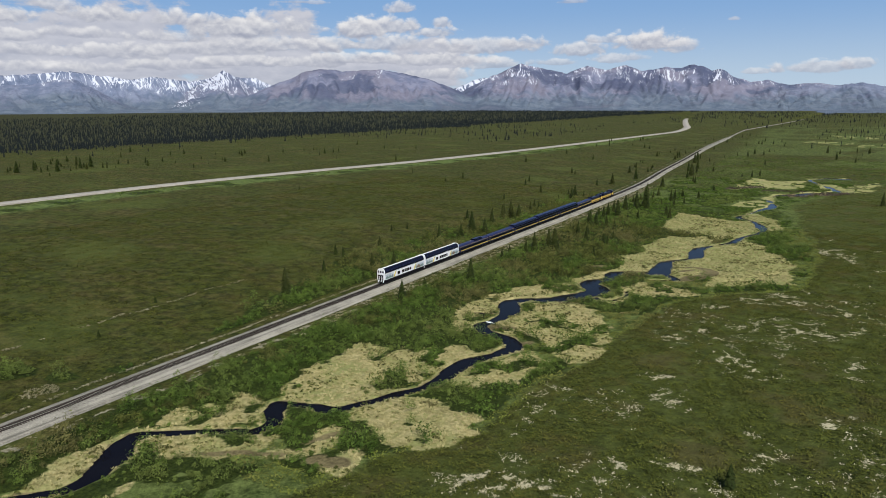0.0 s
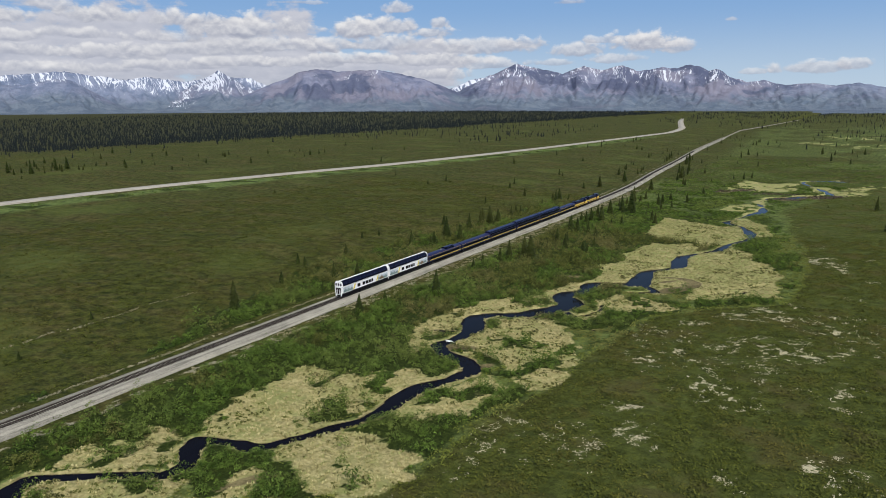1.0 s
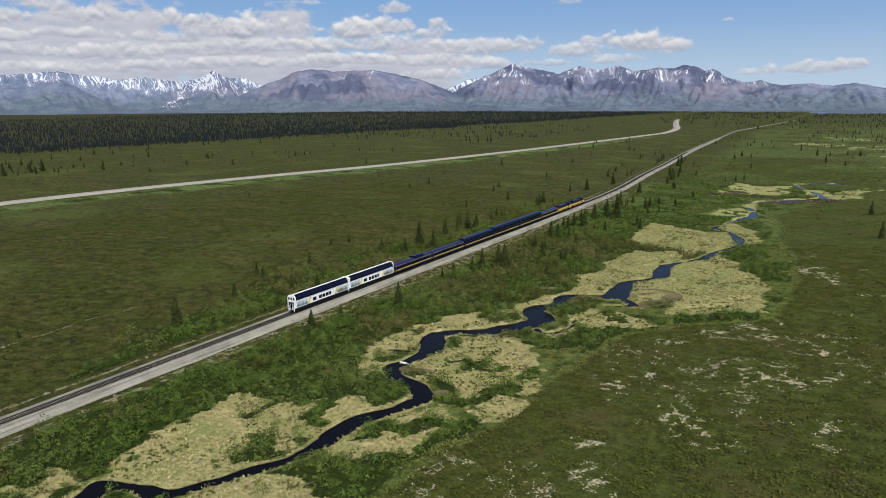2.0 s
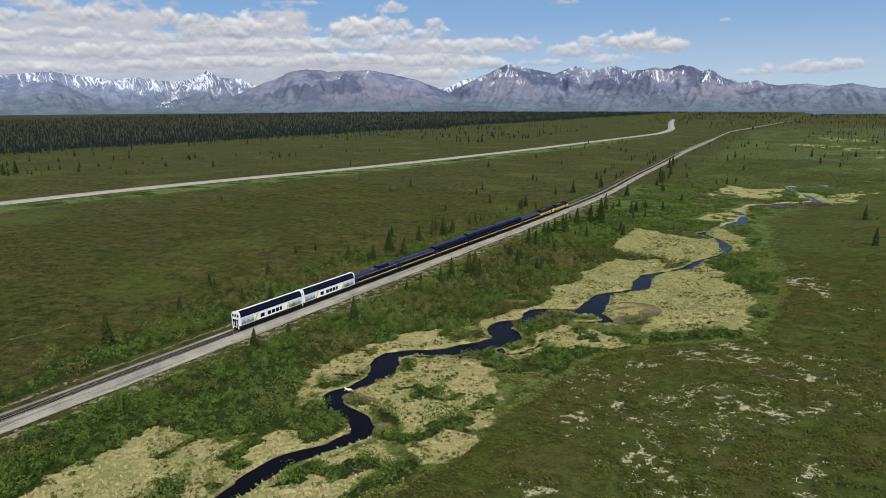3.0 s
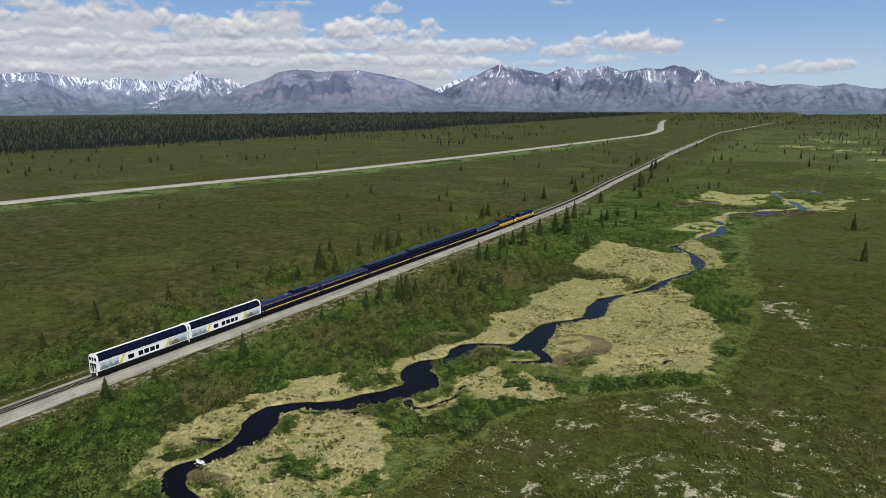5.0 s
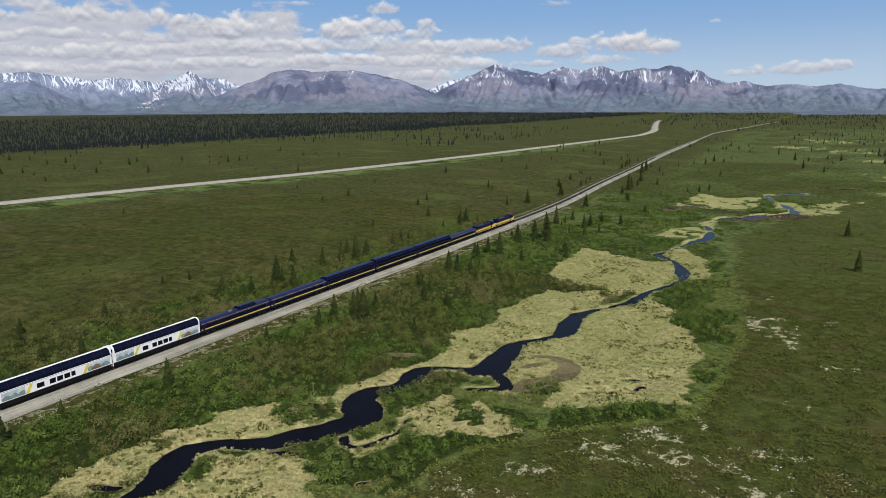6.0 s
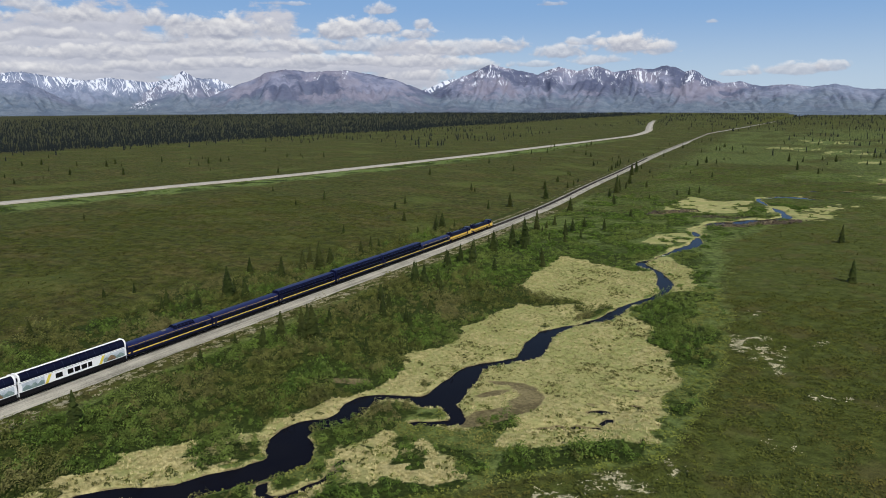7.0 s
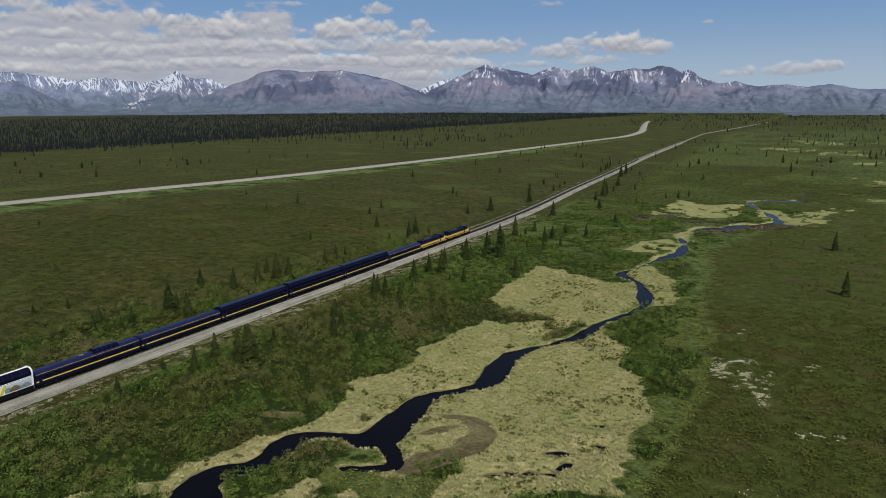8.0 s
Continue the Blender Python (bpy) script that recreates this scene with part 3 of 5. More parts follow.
SEDGE_UPPER = [(0.08, [(80, 194), (76, 207), (80, 214), (86, 221), (84, 243), (87, 258), (96, 265), (100, 278), (111, 257), (118, 244), (124, 226), (123, 212), (125, 199), (126, 193), (110, 180), (98, 176), (97, 188), (93, 191), (87, 187), (84, 186)]),
               (0.20, [(83, 352), (92, 367), (105, 345), (111, 323), (105, 307), (96, 341)]),
               (0.35, [(60, 514), (67, 562), (101, 568), (109, 534), (94, 499), (71, 493)]), (0.50, [(118, 529), (127, 570), (146, 553), (169, 575), (147, 507), (131, 487), (121, 508)]),
               (0.50, [(73, 396), (77, 419), (90, 425), (95, 413), (87, 389)])]
SEDGE = SEDGE_NEAR + SEDGE_BANK + SEDGE_BENDS + SEDGE_FLATS + SEDGE_UPPER
# where the creek's green ends and the dark heath begins: y, x
HEATH_EDGE = [(-200, 50), (-40, 62), (2, 66), (18, 68), (31, 82), (63, 83), (92, 87), (108, 89), (153, 97), (165, 108), (181, 127), (222, 132), (260, 130), (306, 124), (380, 113), (416, 108), (476, 128), (516, 150), (589, 176), (800, 230), (1200, 260)]
LICHEN = [(91, 22, 10), (95, 20, 6), (103, 36, 4), (91, 44, 3), (100, 114, 7), (102, 144, 7), (121, 99, 7), (128, 136, 8), (137, 255, 7), (135.5, 261, 6), (139.5, 249, 5), (123, 164, 7), (112, 156, 8), (118, 173, 6), (129, 187, 6), (136, 162, 6), (151, 267, 4), (131, 287, 4), (119, 281, 3), (153, 233, 3), (149, 207, 5),
          (113, 47, 4), (113, 72, 4), (129, 55, 5), (105, 128, 6), (137, 143, 6), (149, 71, 5), (75, 118, 3), (108, 84, 4), (141, 110, 6), (118, 122, 5)]
MEADOW = [(100, 1170, 60), (170, 1130, 70), (140, 1000, 50), (190, 960, 50), (160, 1400, 90), (210, 760, 60), (190, 640, 36)]


def to_curve(x, y, curve):
    """Distance to a curve less its half width; far points keep a large value."""
    out = np.full(x.shape, 1e3)
    lo, hi = curve[:, :2].min(0) - 40, curve[:, :2].max(0) + 40
    pick = np.flatnonzero((x > lo[0]) & (x < hi[0]) & (y > lo[1]) & (y < hi[1]))
    for k in range(0, len(pick), 20000):
        j = pick[k:k + 20000]
        d = np.hypot(x[j, None] - curve[None, :, 0], y[j, None] - curve[None, :, 1]) - 0.40 * curve[None, :, 2]
        out[j] = d.min(1)
    return out


def blobs(x, y, items):
    """Largest cover of soft round patches: 1 inside, 0 at one radius beyond the edge."""
    out = np.zeros(x.shape)
    for cx, cy, r in items:
        out = np.maximum(out, 1.5 - np.hypot(x - cx, y - cy) / r)
    return np.clip(out, 0, 1)


def ovals(x, y, items):
    """Signed reach into turned ovals, in metres: positive inside."""
    out = np.full(x.shape, -50.0)
    for cx, cy, a, b, turn in items:
        c, s = math.cos(radians(turn)), math.sin(radians(turn))
        u, v = (x - cx) * c + (y - cy) * s, -(x - cx) * s + (y - cy) * c
        out = np.maximum(out, (1 - np.sqrt((u / a) ** 2 + (v / b) ** 2)) * min(a, b))
    return out


def outlines(x, y, items, margin=6.0):
    """Signed reach into closed outlines, in metres, positive inside, and the share of bushes there."""
    reach, mixed = np.full(x.shape, -50.0), np.zeros(x.shape)
    for share, corners in items:
        p = np.array(corners, dtype=float)
        lo, hi = p.min(0) - margin, p.max(0) + margin
        pick = np.flatnonzero((x > lo[0]) & (x < hi[0]) & (y > lo[1]) & (y < hi[1]))
        if not len(pick):
            continue
        px, py = x[pick], y[pick]
        inside, near = np.zeros(len(pick), dtype=bool), np.full(len(pick), 1e6)
        for (ax, ay), (bx, by) in zip(p, np.roll(p, -1, 0)):
            inside ^= ((ay > py) != (by > py)) & (px < ax + (py - ay) * (bx - ax) / (by - ay if by != ay else 1e-9))
            s = np.clip(((px - ax) * (bx - ax) + (py - ay) * (by - ay)) / ((bx - ax) ** 2 + (by - ay) ** 2), 0, 1)
            near = np.minimum(near, np.hypot(px - ax - s * (bx - ax), py - ay - s * (by - ay)))
        d = np.where(inside, near, -near)
        better = d > reach[pick]
        reach[pick] = np.where(better, d, reach[pick])
        mixed[pick] = np.where(better, share, mixed[pick])
    return reach, mixed


def lichen_net(x, y):
    """Crooked threads of bare ground between the dwarf birch, broken into scraps."""
    thread = 1 - np.minimum(np.abs(fbm(x / 7, y / 7, 4, 91, 0.62) - 0.5), np.abs(fbm(x / 5, y / 5, 4, 97, 0.62) - 0.52)) / 0.042
    return np.clip(1.6 * thread, 0, 1) * smooth01(fbm(x / 2.4, y / 2.4, 3, 98), 0.44, 0.56)


def survey(x, y):
    """Height and cover of the land at points x, y."""
    jx = x + 22 * (fbm(x / 24, y / 24, 2, 4) - 0.5) + 8 * (fbm(x / 6, y / 6, 3, 5) - 0.5)
    jy = y + 26 * (fbm(x / 24, y / 24, 2, 7) - 0.5) + 8 * (fbm(x / 6, y / 6, 3, 8) - 0.5)
    wx, wy = x + 1.6 * (fbm(x / 4, y / 4, 3, 15) - 0.5), y + 1.6 * (fbm(x / 4, y / 4, 3, 18) - 0.5)
    dc = to_curve(wx, wy, CREEK)
    dc = dc + 0.7 * smooth01(y, 235, 260) + smooth01(y, 340, 420) * (0.1 + 4.0 * (fbm(x / 7, y / 9, 3, 21) - 0.45))
    pool = ovals(wx, wy, POOLS) - smooth01(y, 340, 420) * 2.0 * (fbm(x / 6, y / 8, 3, 22) - 0.5)
    tx, rx = line_x(TRACK, y), line_x(ROAD, y)
    off = x - tx
    # broad form: shallow creek valley, moor rising to the west
    west = 4.2 * smooth01(-off, 9, 120)
    dist_axis = x - np.interp(y, CREEK_SIDE[1], CREEK_SIDE[0])
    valley = smooth01(np.abs(dist_axis), 14, 52)
    z = -0.75 + west + 0.95 * valley * (off > 0) + 0.75 * (off <= 0) + 0.9 * smooth01(dist_axis, 40, 120)
    z += (fbm(x / 26, y / 26, 4, 3) - 0.5) * (0.7 + 0.8 * valley) + (fbm(x / 5, y / 5, 3, 31) - 0.5) * 0.35
    z += 14 * smooth01(np.hypot(x - 146, y), 2000, 3300)
    near_line = 1 - smooth01(np.abs(off), 8, 22)
    z = z * (1 - near_line) + 0.1 * near_line
    z = z * (1 - (1 - smooth01(np.abs(x - rx), 14, 40))) + 4.2 * (1 - smooth01(np.abs(x - rx), 14, 40))
    z = np.maximum(z, -0.95)
    # channel
    wet = np.maximum(-dc, pool)
    z = np.where(wet > -3, np.minimum(z, -0.80 + 0.25 * np.clip(-wet, 0, 3)), z)
    z = np.where(wet > -0.7, -0.80 - 1.1 * smooth01(wet, -0.7, 1.2), z)
    # cover
    sx = x + 7 * (fbm(x / 14, y / 14, 2, 4) - 0.5) + 4.5 * (fbm(x / 3.2, y / 3.2, 3, 5) - 0.5)
    sy = y + 8 * (fbm(x / 14, y / 14, 2, 7) - 0.5) + 4.5 * (fbm(x / 3.2, y / 3.2, 3, 8) - 0.5)
    far = smooth01(y, 330, 450)
    reach, mixed = outlines(sx + far * 14 * (fbm(x / 20, y / 26, 4, 24) - 0.5), sy + far * 50 * (fbm(x / 22, y / 30, 4, 27) - 0.5), SEDGE)
    marsh = smooth01(reach, -1.8, 1.8)
    bank = np.clip(1.15 - np.maximum(dc, 0) / (0.6 + 5.0 * smooth01(fbm(x / 13, y / 13, 3, 44), 0.40, 0.66)), 0, 1)
    marsh = np.maximum(marsh, 0.9 * bank * (dc < 25))
    meadow = blobs(jx, jy, MEADOW) * smooth01(fbm(x / 26, y / 60, 4, 66), 0.36, 0.62)
    marsh = np.maximum(marsh, 0.58 * meadow * smooth01(fbm(x / 12, y / 30, 3, 67), 0.5, 0.62))
    marsh += 0.55 * (fbm(x / 2.6, y / 2.6, 4, 58) - 0.5) * (marsh > 0.02)
    clump = fbm(x / 5.5, y / 5.5, 3, 62)
    holes = smooth01(clump, 0.70 - 0.30 * mixed, 0.76 - 0.30 * mixed) * (y < 620) * (mixed > 0.12)
    marsh = np.clip(marsh - 0.75 * holes * (dc > 1.0), 0, 1)
    marsh *= smooth01(off, 11, 15)
    patchy = fbm(x / 11, y / 11, 4, 61)
    inner = off - 4.5 * smooth01(y, 95, 150) * (0.4 + 1.2 * fbm(x / 6, y / 9, 3, 60))
    past = x - np.interp(y, [e[0] for e in HEATH_EDGE], [e[1] for e in HEATH_EDGE]) + 9 * (fbm(x / 16, y / 16, 3, 59) - 0.5)
    right = smooth01(inner + 3 * (patchy - 0.5), 7.2, 10.5) * (1 - smooth01(dist_axis, 0, 14)) * (1 - smooth01(y, 420, 560))
    right = np.maximum(right, 0.95 * smooth01(inner, 8.0, 10.5) * (1 - smooth01(past, -8, 1)) * np.maximum(smooth01(patchy, 0.38, 0.50), holes) * (1 - smooth01(y, 520, 640)))
    right *= 1 - 0.6 * smooth01(y, 300, 400) * smooth01(fbm(x / 9, y / 12, 3, 64), 0.42, 0.56)
    width = np.interp(y, [-60, 40, 90, 200, 330, 420, 520], [3, 6, 26, 40, 26, 12, 4])
    left = smooth01(-off, 10, 12.5) * (1 - smooth01(-off - width * (0.6 + 0.8 * fbm(x / 17, y / 17, 3, 71)), -2, 6))
    left = np.maximum(left, 0.95 * blobs(jx, jy, [(-27, 8, 6), (-17, 17, 5), (-21, -3, 4)]))
    verge = (1 - smooth01(np.abs(x - rx - 21 - 8 * fbm(x / 20, y / 20, 2, 77)), 8, 18)) * (1 - smooth01(y, 900, 1500))
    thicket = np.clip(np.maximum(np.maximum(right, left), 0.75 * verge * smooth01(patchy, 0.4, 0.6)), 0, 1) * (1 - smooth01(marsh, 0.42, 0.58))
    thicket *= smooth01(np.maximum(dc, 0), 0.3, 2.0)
    heath = smooth01(past, -3, 4) * (1 - smooth01(y, 1500, 3000)) * (off > 0)
    mud = np.maximum(np.clip(0.5 + 0.4 * ovals(x + 0.5 * (sx - x), y + 0.5 * (sy - y), MUD), 0, 1), 0.8 * smooth01(wet, -0.7, 0.1) + 0.2 * smooth01(wet, -0.1, 0.3))
    gravel = 0.62 * (1 - smooth01(np.abs(off - 7.4 + 4 * (patchy - 0.5)), 1.0, 4.0)) * smooth01(fbm(x / 1.6, y / 3, 3, 83), 0.44, 0.66) * (1 - smooth01(y, 330, 450))
    gravel = np.maximum(gravel, 0.60 * (1 - smooth01(np.abs(off + 8.8 + 2.0 * (patchy - 0.5)), 0.1, 1.3)) * smooth01(fbm(x / 2, y / 6, 3, 85), 0.26, 0.56))
    fresh = smooth01(fbm(x / 45, y / 70, 4, 68), 0.30, 0.58)
    # The far share of this also lightens the plain for haze.
    lush = np.maximum(1.3 * verge, np.maximum(0.62 * fresh * smooth01(y, 380, 700) * smooth01(off, 15, 60) * (1 - smooth01(y, 1700, 2600)), 0.8 * meadow))
    lush = np.maximum(lush, 0.75 * fresh * (1 - smooth01(past, -2, 8)) * (off > 12) * smooth01(y, 250, 330) * (1 - smooth01(y, 480, 620)))
    lush = np.maximum(lush, 0.85 * (1 - smooth01(past, -4, 2)) * smooth01(off, 8, 14) * (1 - smooth01(y, 420, 520)))
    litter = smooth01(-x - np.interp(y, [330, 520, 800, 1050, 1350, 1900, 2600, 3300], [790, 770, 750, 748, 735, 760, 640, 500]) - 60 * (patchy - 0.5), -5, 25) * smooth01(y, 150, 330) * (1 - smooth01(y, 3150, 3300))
    # pale lichen in broken, crooked scraps
    net = lichen_net(x, y)
    spots = np.maximum(0.60 * smooth01(fbm(x / 30, y / 30, 3, 95), 0.46, 0.62) * (1 - smooth01(y, 170, 220)), blobs(jx, jy, LICHEN))
    solid = smooth01(blobs(jx, jy, LICHEN), 0.80, 1.0) * smooth01(fbm(x / 1.7, y / 1.7, 3, 99), 0.50, 0.60)
    lichen = np.maximum(net * spots, 0.9 * solid) * (heath > 0.2) * (1 - smooth01(y, 380, 520))
    return z, dict(marsh=marsh, thicket=thicket, heath=heath, mud=mud, gravel=gravel, lichen=lichen, lush=lush, litter=litter, sap=smooth01(y, 160, 240))


def steps(*spans):
    """Grid lines: spans of (start, end, spacing); the spacing grows evenly inside a span of two spacings."""
    out = []
    for a, b, s0, s1 in spans:
        v = a
        while v < b - 1e-6:
            out.append(v)
            v += s0 + (s1 - s0) * (v - a) / (b - a)
    out.append(spans[-1][1])
    return np.array(out)


def build_ground():
    gx = steps((-4900, -900, 400, 60), (-900, -120, 60, 5), (-120, -20, 5, 1.5), (-20, 165, 1.15, 1.15), (165, 300, 1.3, 6), (300, 1000, 8, 60), (1000, 4900, 80, 400))
    gy = steps((-4900, -700, 400, 60), (-700, -60, 50, 2), (-60, 280, 1.15, 1.15), (280, 620, 1.3, 2.0), (620, 1500, 3, 30), (1500, 4900, 30, 200))
    x, y = np.meshgrid(gx, gy, indexing="ij")
    x, y = x.ravel(), y.ravel()
    z, cover = survey(x, y)
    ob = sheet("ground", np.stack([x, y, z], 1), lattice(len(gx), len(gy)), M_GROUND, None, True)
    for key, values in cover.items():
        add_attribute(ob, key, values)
    tagged(ob, "green and brown subarctic moor with straw-coloured marsh along a creek", "ground", "", "structure")


def build_water():
    gx, gy = np.linspace(5, 210, 40), np.linspace(-60, 760, 120)
    x, y = np.meshgrid(gx, gy, indexing="ij")
    ob = sheet("water", np.stack([x.ravel(), y.ravel(), np.full(x.size, -1.12)], 1), lattice(40, 120), M_WATER, None, True)
    tagged(ob, "dark peaty water of a winding creek and its pools", "water", "", "structure")


def sweep(curve, profile, y0, y1, wobble=0.0, seed=0):
    """Sweeps a cross-section (offset, height) along a plan curve."""
    c = curve[(curve[:, 1] >= y0) & (curve[:, 1] <= y1)]
    d = np.gradient(c[:, :2], axis=0)
    d /= np.hypot(d[:, 0], d[:, 1])[:, None]
    side = np.stack([d[:, 1], -d[:, 0]], 1)
    prof = np.array(profile, dtype=float)
    rows = []
    for k, (o, h) in enumerate(prof):
        w = wobble * (fbm(c[:, 1] / 6 + 31 * k, c[:, 1] * 0 + seed, 3, seed + k) - 0.5) if k in (0, len(prof) - 1) else 0
        rows.append(np.column_stack([c[:, :2] + side * (o + np.asarray(w) * 2).reshape(-1, 1), np.full(len(c), h)]))
    v = np.stack(rows, 0).reshape(-1, 3)
    return v, lattice(len(prof), len(c))[:, ::-1]


def build_road():
    road = tagged(new("road"), "grey two-lane highway with pale gravel shoulders across the moor", "road", "", "structure")
    v, f = sweep(ROAD, [(-9.5, 3.6), (-7.0, 4.62), (7.0, 4.62), (9.5, 3.6)], -700, 3350, 0.8, 3)
    sheet("shoulder", v, f, M_SHOULDER, road)
    v, f = sweep(ROAD, [(-4.6, 4.60), (-4.5, 4.70), (0.0, 4.76), (4.5, 4.70), (4.6, 4.60)], -700, 3350)
    sheet("carriageway", v, f, M_ASPHALT, road)


def build_track():
    track = tagged(new("railway_track"), "single railway track with rusty rails and dark ties on pale ballast", "railway track", "", "structure")
    fine = np.column_stack([line_x(TRACK, np.arange(-600, 3400, 2.0)), np.arange(-600, 3400, 2.0)])
    v, f = sweep(fine, [(-5.6, -0.4), (-4.2, 0.75), (-2.7, 1.35), (2.2, 1.35), (3.0, 0.95), (3.9, 0.45), (5.0, -0.4)], -600, 3300, 0.9, 9)
    slim = 1 - 0.68 * smooth01(v[:, 1], 1230, 1360)
    v[:, 0] = line_x(TRACK, v[:, 1]) + (v[:, 0] - line_x(TRACK, v[:, 1])) * slim
    sheet("ballast", v, f, M_BALLAST, track)
    for o in (-0.75, 0.75):
        v, f = sweep(fine, [(o - 0.07, 1.44), (o - 0.03, 1.50), (o - 0.04, 1.62), (o + 0.04, 1.62), (o + 0.03, 1.50), (o + 0.07, 1.44)], -600, 3300)
        sheet("rail", v, f, M_RAIL, track)
    one = box(0, 0, 0.07, 2.6, 0.24, 0.14, 0.015)
    tie = part("tie", one, M_WOOD, track)
    tie.location = (0.02, -20.0, 1.31)
    for k in range(1, 300):
        more = new("tie", tie.data)
        more.parent = track
        more.location = (random.gauss(0, 0.03), -20.0 + 0.55 * k + random.gauss(0, 0.015), 1.31)
        more.rotation_euler = (0, 0, random.gauss(0, 0.008))
    ys = np.concatenate([np.arange(-120, -20.3, 0.55), np.arange(145, 900, 0.55)])
    xs = line_x(TRACK, ys)
    rng = np.random.default_rng(4)
    corner = np.array([(-1, -1, 0), (1, -1, 0), (1, 1, 0), (-1, 1, 0), (-1, -1, 1), (1, -1, 1), (1, 1, 1), (-1, 1, 1)], dtype=float)
    quads = np.array([(4, 5, 6, 7), (0, 1, 5, 4), (1, 2, 6, 5), (2, 3, 7, 6), (3, 0, 4, 7)])
    n = len(ys)
    size = np.array([1.3, 0.12, 0.14])
    vv = corner[None] * size + np.stack([xs + rng.normal(0, 0.03, n), ys + rng.normal(0, 0.02, n), np.full(n, 1.31)], 1)[:, None, :]
    ff = quads[None] + 8 * np.arange(n)[:, None, None]
    tagged(sheet("far_ties", vv.reshape(-1, 3), ff.reshape(-1, 4), M_WOOD, track), kind="stuff")


# ---------------------------------------------------------------- mountains
EYE_X, EYE_Y = 146.0, 0.0  # middle of the flight, round which the range is laid out


def ridge(az, points, seed, rough=0.10):
    """A crest line: height angle in degrees over the bearing, with broken detail."""
    p = np.array(sorted(points))
    base = np.interp(az, p[:, 0], p[:, 1], left=-3.0, right=-3.0)
    return base + rough * (fbm(az * 1.3, az * 0 + seed, 5, seed, 0.6) - 0.5) * 2


RANGES = [
    # distance, depth of the slope towards the plain, snow, haze blue painted into the rock, crest points (bearing left
    # of the line's direction, height angle)
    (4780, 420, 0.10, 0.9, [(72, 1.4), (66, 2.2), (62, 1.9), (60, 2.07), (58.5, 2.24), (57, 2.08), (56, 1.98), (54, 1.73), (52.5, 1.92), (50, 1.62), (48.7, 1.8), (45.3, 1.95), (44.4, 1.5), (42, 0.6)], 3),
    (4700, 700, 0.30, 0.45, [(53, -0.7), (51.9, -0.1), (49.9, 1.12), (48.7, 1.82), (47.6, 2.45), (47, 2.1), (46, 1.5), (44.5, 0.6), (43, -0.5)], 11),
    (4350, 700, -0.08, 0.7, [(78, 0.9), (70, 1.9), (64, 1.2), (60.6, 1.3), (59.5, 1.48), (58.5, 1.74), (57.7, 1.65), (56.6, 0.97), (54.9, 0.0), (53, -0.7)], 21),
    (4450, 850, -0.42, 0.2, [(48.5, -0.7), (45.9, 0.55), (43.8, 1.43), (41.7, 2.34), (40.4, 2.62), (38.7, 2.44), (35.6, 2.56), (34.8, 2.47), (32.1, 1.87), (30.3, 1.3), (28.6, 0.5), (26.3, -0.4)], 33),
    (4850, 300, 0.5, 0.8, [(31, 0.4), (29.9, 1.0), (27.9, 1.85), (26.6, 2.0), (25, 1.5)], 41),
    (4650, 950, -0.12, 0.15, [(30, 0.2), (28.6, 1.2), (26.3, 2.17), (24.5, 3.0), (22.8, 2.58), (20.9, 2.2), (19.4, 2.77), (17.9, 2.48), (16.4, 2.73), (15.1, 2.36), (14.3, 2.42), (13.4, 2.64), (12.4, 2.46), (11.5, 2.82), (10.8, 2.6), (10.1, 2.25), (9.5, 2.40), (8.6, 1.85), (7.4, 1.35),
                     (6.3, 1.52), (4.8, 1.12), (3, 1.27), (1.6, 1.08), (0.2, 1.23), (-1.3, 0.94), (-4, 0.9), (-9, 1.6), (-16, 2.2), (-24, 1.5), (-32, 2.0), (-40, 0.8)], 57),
]


